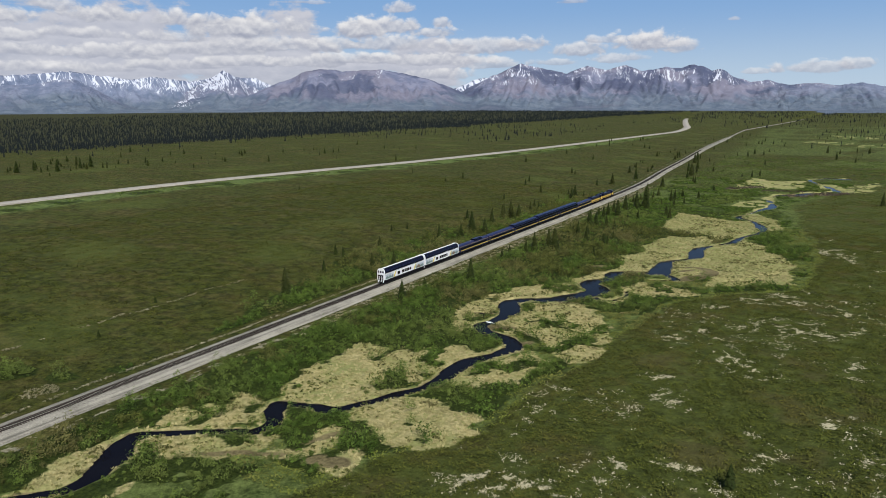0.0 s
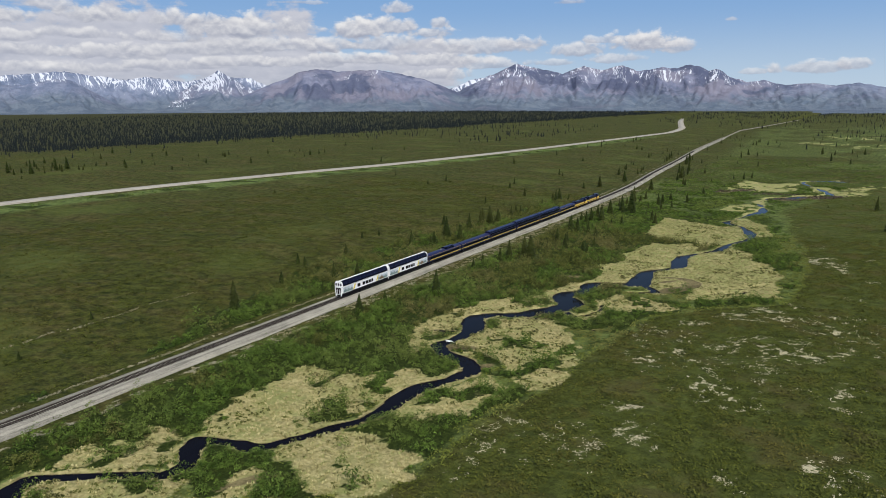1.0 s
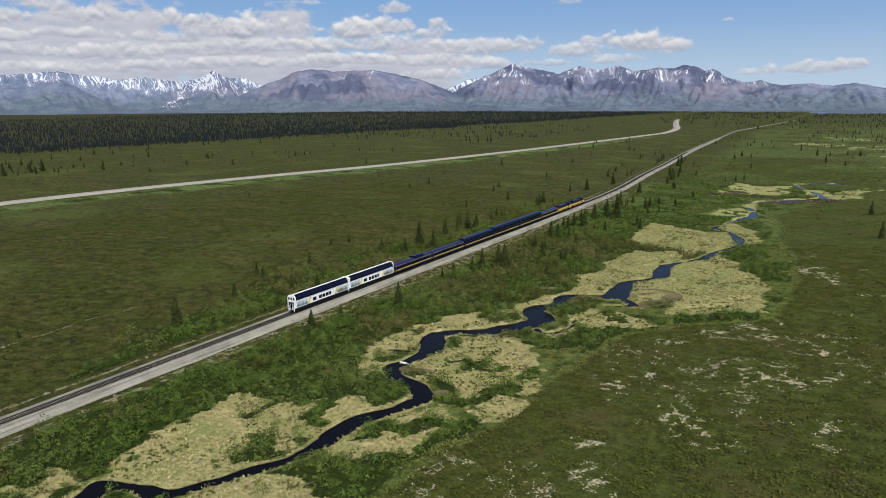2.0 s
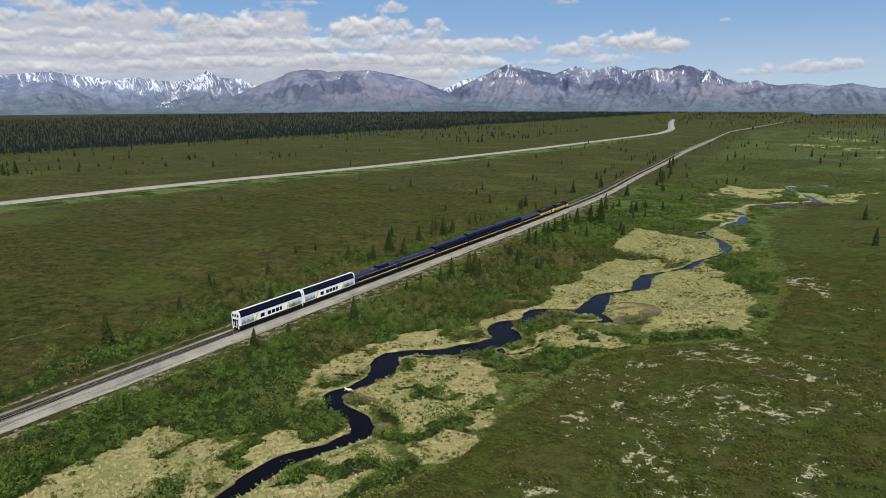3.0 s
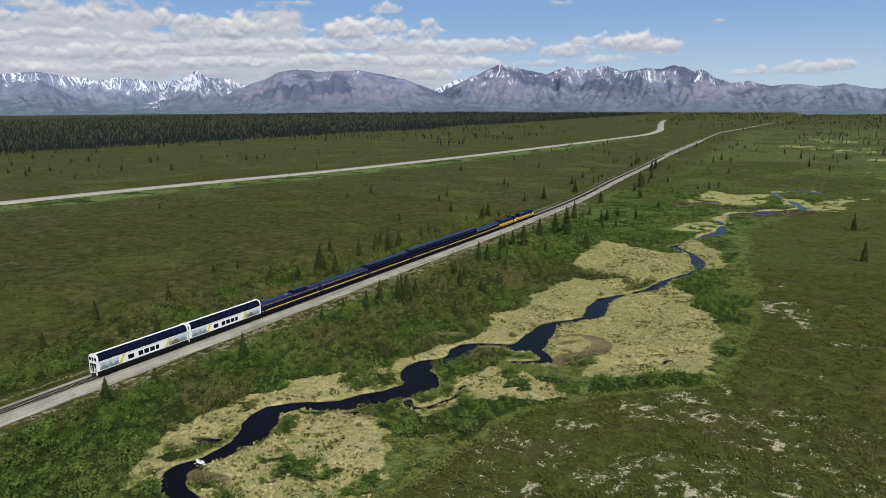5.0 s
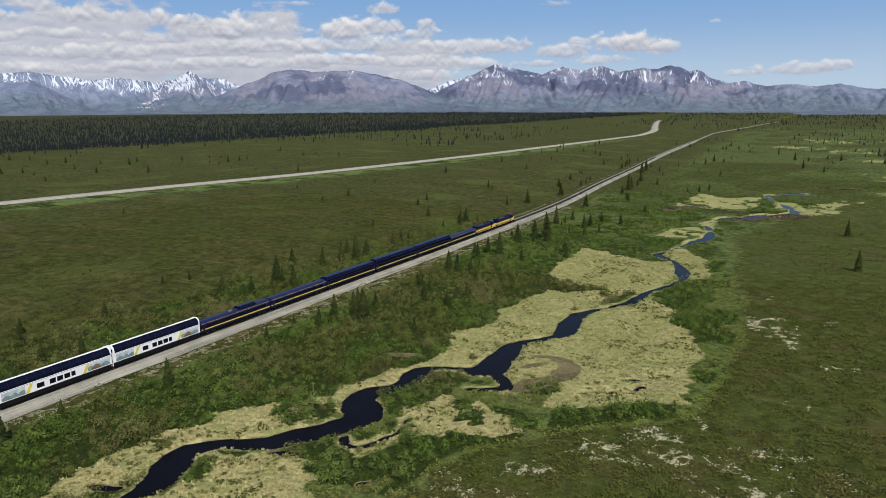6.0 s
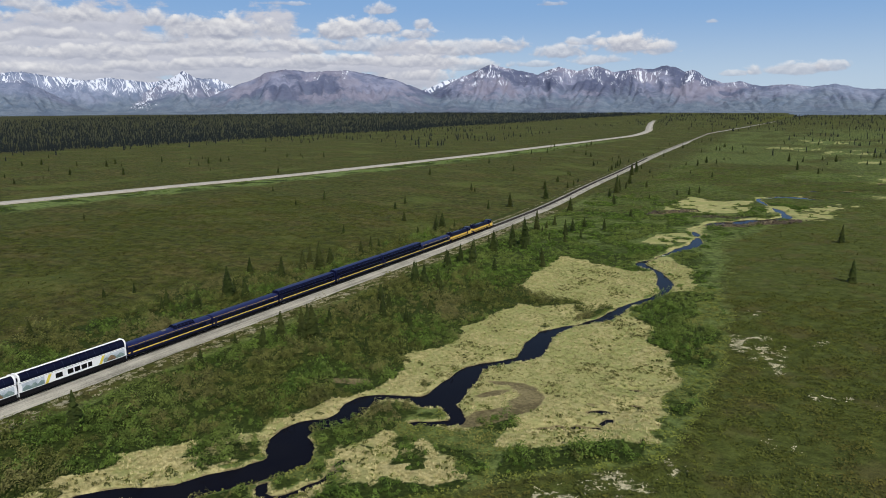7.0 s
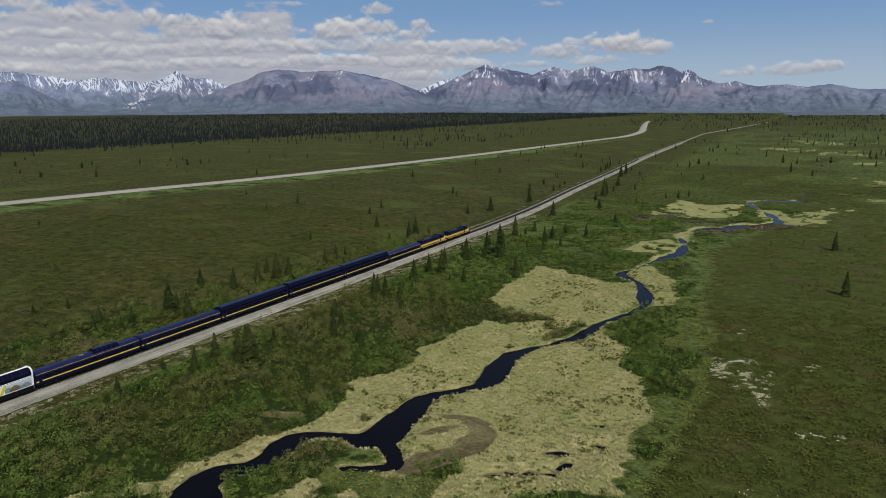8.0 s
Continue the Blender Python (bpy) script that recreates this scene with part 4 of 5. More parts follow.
def build_mountains():
    az = np.linspace(-42, 80, 860)
    r = np.concatenate([np.linspace(3300, 3700, 12), np.linspace(3715, 4900, 96)])
    a, d = np.meshgrid(az, r, indexing="ij")
    x, y = EYE_X - d * np.sin(np.radians(a)), EYE_Y + d * np.cos(np.radians(a))
    z = 16.0 + 26 * smooth01(d, 3400, 4300) * fbm(x / 260, y / 260, 4, 7) - 7 * (1 - smooth01(d, 3300, 3420))
    down, snow, blue = np.ones(z.shape), np.full(z.shape, -2.0), np.zeros(z.shape)
    for dist, depth, snowy, tint, crest, seed in RANGES:
        wander = dist + 60 * (fbm(a / 2.4, a * 0 + seed, 4, seed + 5) - 0.5) * 2
        top = np.tan(np.radians(ridge(a, crest, seed))) * dist + 64.0
        s = (wander - d) / depth
        # spurs fan out down the slope to both sides and fork
        bend = 1.1 * (fbm(a / 2.2, s * 1.5 + seed, 3, seed + 3) - 0.5)
        one = np.abs(fbm(a * 1.15 + 1.7 * s + bend, s * 0.45 + seed, 4, seed + 9, 0.5) - 0.5) * 2
        two = np.abs(fbm(a * 1.15 - 1.7 * s + bend + 40, s * 0.45 - seed, 4, seed + 19, 0.5) - 0.5) * 2
        spur = np.clip(np.minimum(one, two) * 2.6, 0, 1)
        front = np.clip(1 - s, 0, 1) ** 1.35
        back = np.clip(1 + s * depth / 220.0, 0, 1)
        f = np.where(s >= 0, front, back)
        carve = 0.26 * smooth01(s, 0.02, 0.35) * (1 - smooth01(s, 0.6, 1.0)) * (1 - spur) ** 1.5
        h = top * f * (1 - carve) + 10 * (fbm(x / 45, y / 45, 4, seed + 13) - 0.5) * smooth01(f, 0.1, 0.5) * smooth01(np.abs(s), 0.02, 0.15)
        over = h > z
        z = np.where(over, h, z)
        down = np.where(over, np.abs(s), down)
        snow = np.where(over, snowy, snow)
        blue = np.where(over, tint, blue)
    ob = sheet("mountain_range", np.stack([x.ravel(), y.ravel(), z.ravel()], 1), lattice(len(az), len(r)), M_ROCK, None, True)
    add_attribute(ob, "along", a)
    add_attribute(ob, "down", down)
    # an open bowl of snow between the western peaks
    snow = snow + 0.6 * np.exp(-((a - 50.6) / 1.9) ** 2 - ((down - 0.42) / 0.22) ** 2)
    add_attribute(ob, "snow", snow)
    # Painted haze grows towards the right-hand end of the range.
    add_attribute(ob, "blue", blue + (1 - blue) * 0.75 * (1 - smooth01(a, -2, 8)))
    tagged(ob, "distant grey-violet mountain range with snow streaks above the plain", "mountains", "", "structure")


def build_riffles():
    """White water where the creek drops over a beaver dam and into the pools."""
    rng = np.random.default_rng(77)
    for cx, cy, a in ((49.3, 104.0, 1.6), (112.5, 469.0, 2.4), (90.6, 371.5, 1.4)):
        bm = bmesh.new()
        for _ in range(26):
            u, v = rng.normal(0, a * 0.5, 2)
            bmesh.ops.create_icosphere(bm, subdivisions=1, radius=float(rng.uniform(0.10, 0.32) * a / 1.6), matrix=Matrix.Translation((cx + u, cy + v * 0.6, -1.10)) @ Matrix.Diagonal((1.3, 1.0, 0.45, 1)))
        tagged(part("riffle", bm, M_FOAM), "white foam where the dark creek runs over stones", "white water", "", "stuff")


build_ground()
build_water()
build_riffles()
build_road()
build_track()
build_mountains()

# ---------------------------------------------------------------- train
RAIL_TOP = 1.62


def prism(profile, y0, y1, bm=None):
    """A closed cross-section (x, z), anticlockwise seen from the rear, drawn out along y."""
    bm = bm or bmesh.new()
    a = [bm.verts.new((x, y0, z)) for x, z in profile]
    b = [bm.verts.new((x, y1, z)) for x, z in profile]
    n = len(profile)
    bm.faces.new(a)
    bm.faces.new(b[::-1])
    for i in range(n):
        bm.faces.new((a[i], b[i], b[(i + 1) % n], a[(i + 1) % n]))
    bmesh.ops.recalc_face_normals(bm, faces=bm.faces)
    return bm


def cylinder(cx, cy, cz, radius, length, axis="x", sides=16, bm=None):
    bm = bm or bmesh.new()
    turn = {"x": pose(0, 0, 0, 0, 90, 0), "y": pose(0, 0, 0, 90, 0, 0), "z": Matrix.Identity(4)}[axis]
    bmesh.ops.create_cone(bm, cap_ends=True, segments=sides, radius1=radius, radius2=radius, depth=length, matrix=Matrix.Translation((cx, cy, cz)) @ turn)
    return bm


def arch(half, low, shoulder, top, cap=0.35, steps_=6):
    """Cross-section with straight sides and a rounded roof."""
    pts = [(-half, low), (half, low), (half, shoulder)]
    for k in range(1, steps_ + 1):
        a = math.pi / 2 * k / steps_
        pts.append((cap + (half - cap) * math.cos(a), shoulder + (top - shoulder) * math.sin(a)))
    pts += [(-x, z) for x, z in reversed(pts[2:])]
    return pts


def bogie(car, y, axles=2, mt=None, radius=0.46):
    frame_ = bmesh.new()
    span = 1.25 if axles == 2 else 1.75
    for sx in (-1.02, 1.02):
        box(sx, y, 0.55, 0.16, 2 * span + 1.0, 0.28, 0.04, frame_)
        box(sx, y, 0.78, 0.20, 0.9, 0.22, 0.03, frame_)
        for k in range(axles):
            box(sx * 1.06, y - span + 2 * span * k / (axles - 1), 0.50, 0.18, 0.34, 0.34, 0.04, frame_)
    box(0, y, 0.62, 2.0, 0.5, 0.26, 0.03, frame_)
    b = part("bogie", frame_, mt or M_STEEL, car)
    for k in range(axles):
        wy = y - span + 2 * span * k / (axles - 1)
        for sx in (-0.75, 0.75):
            w = cylinder(sx, wy, radius, radius, 0.13, "x", 18)
            cylinder(sx * 0.93, wy, radius, radius + 0.03, 0.03, "x", 18, w)
            part("wheel", w, M_BLACK, b)


def coupler(car, y, way):
    c = box(0, y + way * 0.25, 0.86, 0.26, 0.7, 0.30, 0.05)
    box(0, y + way * 0.62, 0.86, 0.36, 0.24, 0.34, 0.06, c)
    part("coupler", c, M_BLACK, car)


def slanted(x, y0, y1, z0, z1, lean, thick=0.02):
    """A thin parallelogram plate on a side wall: leans along the car by `lean` from foot to top."""
    bm = bmesh.new()
    s = math.copysign(thick, x)
    a = [bm.verts.new(p) for p in ((x, y0, z0), (x, y1, z0), (x, y1 + lean, z1), (x, y0 + lean, z1))]
    b = [bm.verts.new((v.co.x + s, v.co.y, v.co.z)) for v in a]
    bm.faces.new(a), bm.faces.new(b)
    for i in range(4):
        bm.faces.new((a[i], a[(i + 1) % 4], b[(i + 1) % 4], b[i]))
    bmesh.ops.recalc_face_normals(bm, faces=bm.faces)
    return bm


def mural_hills(x, y0, y1, z0, z1, seed, hump=False):
    """A plate with a rolling upper edge, for the painted land on the car's side."""
    bm = bmesh.new()
    s = math.copysign(0.012, x)
    n = 10
    low = [bm.verts.new((x + s, y0 + (y1 - y0) * k / n, z0)) for k in range(n + 1)]
    top = [bm.verts.new((x + s, y0 + (y1 - y0) * k / n, z0 + (z1 - z0) * (math.sin(math.pi * (0.08 + 0.84 * k / n)) if hump else 0.35 + 0.65 * abs(math.sin(k * 0.9 + seed))))) for k in range(n + 1)]
    for k in range(n):
        bm.faces.new((low[k], low[k + 1], top[k + 1], top[k]))
    bmesh.ops.recalc_face_normals(bm, faces=bm.faces)
    return bm


def dome_car(length):
    """White two-level car: glazed upper floor from end to end, murals and windows below."""
    car = tagged(new("dome_car"), "white double-deck dome car with dark glazed roof and side murals", "railway car", "cars of the train")
    h = length / 2 - 0.35
    part("underframe", box(0, 0, 0.90, 3.07, 2 * h - 0.3, 1.10, 0.05), M_BLACK, car, "black skirt")
    for y in (-h + 5.6, h - 9.0):
        part("equipment_box", box(0, y + 1.5, 0.62, 2.9, 3.4, 0.62, 0.06), M_BLACK, car)
    part("body", prism([(-1.54, 1.44), (1.54, 1.44), (1.55, 1.5), (1.55, 3.62), (1.50, 3.72), (-1.50, 3.72), (-1.55, 3.62), (-1.55, 1.5)], -h, h), M_WHITE, car)
    part("dome_glass", prism([(-1.50, 3.725), (1.50, 3.725), (1.49, 4.30), (1.34, 4.82), (1.02, 5.20), (0.40, 5.42), (-0.40, 5.42), (-1.02, 5.20), (-1.34, 4.82), (-1.49, 4.30)], -h + 0.30, h - 0.30), M_GLASS, car, "dark navy glass")
    part("roof_panel", prism([(-0.42, 5.40), (0.42, 5.40), (0.34, 5.47), (0.0, 5.50), (-0.34, 5.47)], -h + 0.2, h - 0.2), M_WHITE, car)
    for k in range(1, 13):
        y = -h + 0.3 + (2 * h - 0.6) * k / 13
        part("dome_rib", prism([(1.50, 3.73), (1.535, 3.73), (1.525, 4.31), (1.375, 4.84), (1.05, 5.225), (0.78, 5.345), (0.74, 5.33), (1.00, 5.19), (1.33, 4.81), (1.49, 4.30)], y - 0.03, y + 0.03), M_NAVY, car)
    for s in (-1, 1):
        y = s * (h - 0.15)
        rim = prism(arch(1.56, 3.55, 4.25, 5.52, 0.5), y - 0.17, y + 0.17)
        part("end_arch", rim, M_WHITE, car)
        for x in (-0.95, 0.0, 0.95):
            part("end_window", box(x, s * (h + 0.03), 4.32, 0.52, 0.05, 0.85, 0.10), M_GLASS, car)
        # Flat black plate paints the shade inside the open vestibule.
        part("vestibule_shade", box(-0.12, s * (h + 0.03), 2.18, 2.15, 0.07, 2.10, 0.03), M_BLACK, car, "black plate for the shaded open vestibule at the end")
        part("end_door", box(-0.10, s * (h + 0.075), 2.02, 0.62, 0.03, 1.75, 0.02), M_BLACKGLASS, car, "dark end door")
        for x in (-0.52, 0.32):
            part("gangway_post", box(x, s * (h + 0.09), 2.0, 0.13, 0.08, 1.7, 0.02), M_WHITE, car)
        part("buffer_plate", box(-0.10, s * (h + 0.10), 1.02, 1.0, 0.10, 0.24, 0.03), M_WHITE, car)
        for x in (-1.05, 1.05):
            part("step_guard", box(x, s * (h + 0.06), 0.95, 0.42, 0.14, 0.95, 0.04), M_WHITE, car)
            rail = cylinder(x * 0.78, s * (h + 0.16), 1.75, 0.03, 1.3, "z", 8)
            part("handrail", rail, M_WHITE, car)
        part("end_lamp", cylinder(0, s * (h + 0.06), 3.52, 0.11, 0.08, "y", 12), M_LAMP, car)
        coupler(car, s * h, s)
    for x in (-1.553, 1.553):
        s = 1 if x > 0 else -1
        # murals at both ends with a leaning yellow band, plain white between
        for y0, y1 in ((-h + 0.5, -h + 5.6), (h - 6.4, h - 0.5)):
            part("mural", slanted(x, y0, y1, 1.6, 3.35, 0.0, 0.008), M_SKYBLUE, car, "painted blue sky mural")
            part("mural_land", mural_hills(x, y0 + 0.1, y1 - 0.1, 1.61, 2.75, y0), M_TEAL, car, "painted green hills")
        part("mural_animal", mural_hills(x + s * 0.006, h - 5.4, h - 3.0, 1.65, 2.85, 2.0, True), M_MURAL, car, "painted brown rounded shape")
        for y0 in (-h + 5.6, h - 7.6):
            part("yellow_band", slanted(x, y0, y0 + 0.75, 1.5, 3.40, 1.0, 0.016), M_LIME, car)
        for y0, w in ((-5.1, 1.65), (-2.2, 1.4), (-0.5, 1.4), (1.2, 1.4), (2.9, 1.0)):
            part("window", box(x, y0 + w / 2, 2.45, 0.04, w, 1.1, 0.015), M_BLACKGLASS, car)
        part("belt_line", box(x, 0, 3.56, 0.03, 2 * h - 0.1, 0.10), M_STEEL, car)
    for y in (-h + 4.0, h - 4.0):
        bogie(car, y, 2, M_BLACK)
    return car


def coach(length, top, upper=False, bubble=False, label=""):
    """Navy and gold coach; upper: a tall glazed dome deck from end to end; bubble: a short dome in mid roof."""
    car = tagged(new("coach"), label, "railway car", "cars of the train")
    h = length / 2 - 0.3
    body_top = 3.05
    part("underframe", box(0, 0, 0.80, 2.7, 2 * h - 0.4, 0.5, 0.05), M_BLACK, car)
    part("equipment_box", box(0, 1.0, 0.58, 2.6, 5.6, 0.6, 0.06), M_BLACK, car)
    part("body", prism([(-1.50, 1.0), (1.50, 1.0), (1.52, 1.3), (1.52, body_top), (-1.52, body_top), (-1.52, 1.3)], -h, h), M_NAVY, car)
    if upper:
        part("upper_glass", prism(arch(1.47, body_top + 0.003, top - 0.95, top - 0.10, 0.55), -h + 0.25, h - 0.25), M_GLASS, car, "dark glass of the upper deck")
        part("roof", prism([(-1.05, top - 0.2), (1.05, top - 0.2), (0.95, top - 0.06), (0.0, top), (-0.95, top - 0.06)], -h + 0.1, h - 0.1), M_ROOF, car)
        for s in (-1, 1):
            part("end_wall", prism(arch(1.50, body_top + 0.002, top - 0.9, top - 0.05, 0.5), s * (h - 0.12) - 0.14, s * (h - 0.12) + 0.14), M_NAVY, car)
        for x in (-1.49, 1.49):
            part("gutter", box(x, 0, top - 0.90, 0.05, 2 * h - 0.6, 0.07), M_ROOF, car)
    else:
        part("roof", prism(arch(1.54, body_top + 0.003, body_top + 0.35, top, 0.3), -h - 0.02, h + 0.02), M_ROOF, car)
        for x in (-1.55, 1.55):
            part("gutter", box(x, 0, body_top + 0.30, 0.05, 2 * h - 0.2, 0.06), M_GOLD, car)
    if bubble:
        glass = prism(arch(1.30, top - 0.45, top + 0.10, top + 0.58, 0.45), 0.2, 8.6)
        for v in glass.verts:
            if v.co.y > 8 and v.co.z > top:
                v.co.y -= 0.9
            if v.co.y < 0.5 and v.co.z > top:
                v.co.y += 1.4
        part("dome", glass, M_GLASS, car, "glazed roof dome")
        part("dome_roof", prism([(-0.6, top + 0.57), (0.6, top + 0.57), (0.5, top + 0.64), (-0.5, top + 0.64)], 1.5, 7.8), M_ROOF, car)
        for k in range(5):
            part("dome_rib", prism(arch(1.315, top - 0.3, top + 0.11, top + 0.60, 0.45), 2.0 + 1.25 * k, 2.08 + 1.25 * k), M_ROOF, car)
        part("roof_vent", box(0.3, -1.6, top + 0.12, 0.7, 1.1, 0.35, 0.06), M_STEEL, car)
    for x in (-1.525, 1.525):
        part("gold_stripe", box(x, 0, 1.70, 0.025, 2 * h, 0.27), M_GOLD, car)
        part("window_band", box(x, 0, 2.45, 0.02, 2 * h - 3.6, 0.86), M_BLACKGLASS, car, "black band behind the windows")
        n = 9
        for k in range(n):
            y = -h + 2.6 + (2 * h - 5.2) * k / (n - 1)
            part("window", box(x, y, 2.45, 0.03, 1.45, 0.72, 0.01), M_GLASS, car)
        part("side_door", box(x, -h + 1.0, 2.05, 0.03, 0.8, 1.95, 0.01), M_NAVY, car)
    for s in (-1, 1):
        part("gangway", box(0, s * (h + 0.12), 2.15, 1.1, 0.28, 2.2, 0.05), M_BLACK, car)
        coupler(car, s * h, s)
        bogie(car, s * (h - 3.4))
    return car


def locomotive(length):
    """Six-axle freight-style diesel in navy and gold."""
    loco = tagged(new("locomotive"), "navy and gold diesel locomotive with a long hood and front cab", "locomotive", "locomotives of the train")
    h = length / 2 - 0.4
    part("underframe", box(0, 0, 1.32, 3.02, 2 * h, 0.34, 0.04), M_NAVY, loco)
    part("sill_stripe", box(0, 0, 1.30, 3.08, 2 * h - 0.4, 0.16), M_GOLD, loco)
    part("fuel_tank", box(0, -0.3, 0.72, 2.6, 5.4, 0.85, 0.16), M_BLACK, loco)
    part("long_hood", prism([(-0.92, 1.495), (0.92, 1.495), (0.92, 3.78), (0.66, 4.12), (-0.66, 4.12), (-0.92, 3.78)], -h + 0.9, h - 5.2), M_NAVY, loco)
    part("hood_stripe", prism([(-0.94, 1.6), (0.94, 1.6), (0.94, 2.45), (-0.94, 2.45)], -h + 0.88, h - 5.25), M_GOLD, loco)
    part("radiator", prism([(-1.42, 3.25), (1.42, 3.25), (1.42, 4.12), (1.1, 4.36), (-1.1, 4.36), (-1.42, 4.12)], -h + 1.2, -h + 5.0), M_NAVY, loco)
    for y in (-h + 2.2, -h + 3.9):
        part("radiator_fan", cylinder(0, y, 4.40, 0.62, 0.12, "z", 20), M_BLACK, loco)
    part("exhaust", box(0, 0.6, 4.25, 0.6, 1.1, 0.3, 0.05), M_BLACK, loco)
    for y in (2.2, 3.6):
        part("dynamic_brake_fan", cylinder(0, y, 4.16, 0.5, 0.12, "z", 18), M_BLACK, loco)
    cab = part("cab", prism([(-1.5, 1.495), (1.5, 1.495), (1.5, 3.95), (1.1, 4.42), (-1.1, 4.42), (-1.5, 3.95)], h - 5.2, h - 2.7), M_NAVY, loco)
    part("cab_stripe", prism([(-1.515, 1.6), (1.515, 1.6), (1.515, 2.75), (-1.515, 2.75)], h - 5.19, h - 2.68), M_GOLD, cab)
    for x in (-1.5, 1.5):
        part("cab_window", box(x, h - 3.95, 3.35, 0.04, 1.6, 0.72, 0.01), M_GLASS, cab)
    for x in (-0.85, 0.85):
        part("windscreen", box(x, h - 2.68, 3.45, 0.85, 0.06, 0.68, 0.02), M_GLASS, cab)
    part("cab_roof", prism([(-1.52, 3.96), (1.52, 3.96), (1.12, 4.46), (-1.12, 4.46)], h - 5.25, h - 2.62), M_NAVY, loco)
    part("nose", prism([(-1.05, 1.495), (1.05, 1.495), (1.0, 2.85), (0.8, 3.0), (-0.8, 3.0), (-1.0, 2.85)], h - 2.7, h - 0.75), M_GOLD, loco)
    part("headlight", cylinder(0, h - 2.62, 4.12, 0.16, 0.16, "y", 14), M_LAMP, loco)
    part("ditch_light", cylinder(0.9, h + 0.02, 1.75, 0.12, 0.12, "y", 12), M_LAMP, loco)
    for s in (-1, 1):
        part("pilot", prism([(-1.5, 0.35), (1.5, 0.35), (1.5, 1.3), (-1.5, 1.3)], s * h - 0.06, s * h + 0.06), M_NAVY, loco)
        coupler(loco, s * h, s)
        bogie(loco, s * (h - 4.0), 3, M_BLACK, 0.5)
    for x in (-1.46, 1.46):
        rail = cylinder(x, -0.8, 2.55, 0.025, 2 * h - 6.5, "y", 6)
        for k in range(8):
            cylinder(x, -h + 1.6 + (2 * h - 8.0) * k / 7, 2.02, 0.02, 1.06, "z", 6, rail)
        part("handrail", rail, M_GOLD, loco)
    return loco


def build_train():
    place = lambda y: pose(float(line_x(TRACK, y)), y, RAIL_TOP, 0, 0, math.degrees(math.atan2(float(line_x(TRACK, y - 8) - line_x(TRACK, y + 8)), 16)))
    ends = [117.0, 144.4, 171.2, 199.0, 226.4, 255.6, 285.6, 314.6, 340.8, 365.0, 390.0]
    mids = [(a + b) / 2 for a, b in zip(ends, ends[1:])]
    first = dome_car(27.2)
    first.matrix_basis = place(mids[0])
    copy_thing(first, place(mids[1]))
    low = "navy blue coach with a gold stripe and dark windows"
    high = "tall navy blue coach with glazed upper deck and gold stripe"
    coach(27.6, 3.95, False, True, "navy blue coach with gold stripe and a short roof dome").matrix_basis = place(mids[2])
    plain = coach(27.4, 3.95, False, False, low)
    plain.matrix_basis = place(mids[3])
    coach(29.0, 4.65, True, False, high).matrix_basis = place(mids[4])
    tall = coach(29.4, 5.05, True, False, high)
    tall.matrix_basis = place(mids[5])
    copy_thing(tall, place(mids[6]))
    coach(26.2, 3.95, False, False, low).matrix_basis = place(mids[7])
    rear = locomotive(24.0)
    rear.matrix_basis = place(mids[8])
    copy_thing(rear, place(mids[9]))


build_train()

# ---------------------------------------------------------------- vegetation
def scatter(n, x0, x1, y0, y1, seed):
    rng = np.random.default_rng(seed)
    return rng.uniform(x0, x1, n), rng.uniform(y0, y1, n), rng


def tufts(name, centres, radius, height, per, leaf, mt, seed, label, category, droop=0.25, lobes=5):
    """Foliage of low shrubs: small bent leaf sprays over several rounded lobes each. One object of stuff."""
    rng = np.random.default_rng(seed)
    n = len(centres)
    k = n * per
    th0, out0 = rng.uniform(0, 2 * np.pi, (n, lobes)), rng.uniform(0.25, 0.75, (n, lobes))
    out0[:, 0] *= 0.2
    mid = np.stack([out0 * np.cos(th0), out0 * np.sin(th0), rng.uniform(0.15, 0.55, (n, lobes)) * (1.15 - out0)], 2)
    which = rng.integers(0, lobes, (n, per))
    core = np.take_along_axis(mid, which[:, :, None], 1).reshape(-1, 3)
    part_size = np.take_along_axis(rng.uniform(0.38, 0.62, (n, lobes)), which, 1).ravel()
    r, h, lf = np.repeat(radius, per), np.repeat(height, per), np.repeat(leaf, per)
    th, u = rng.uniform(0, 2 * np.pi, k), rng.uniform(-0.15, 1.0, k)
    flat = np.sqrt(1 - u * u)
    dirs = np.stack([flat * np.cos(th), flat * np.sin(th), u], 1)
    p = np.repeat(centres, per, 0) + (core + dirs * (part_size * rng.uniform(0.8, 1.12, k))[:, None]) * np.stack([r, r, h], 1)
    nrm = dirs + rng.normal(0, 0.16, (k, 3))
    nrm[:, 2] += 0.15
    nrm /= np.linalg.norm(nrm, axis=1)[:, None]
    a = np.cross(nrm, rng.normal(0, 1, (k, 3)))
    a /= np.linalg.norm(a, axis=1)[:, None]
    b = np.cross(nrm, a)
    sz = (lf * rng.uniform(0.6, 1.4, k))[:, None]
    asp = rng.uniform(0.6, 1.0, k)[:, None]
    v = np.stack([p - a * sz - nrm * sz * droop, p + b * sz * asp, p + a * sz - nrm * sz * droop], 1).reshape(-1, 3)
    f = 3 * np.arange(k)[:, None] + np.array([0, 1, 2])
    return tagged(sheet(name, v, f, mt), label, category, "", "stuff")


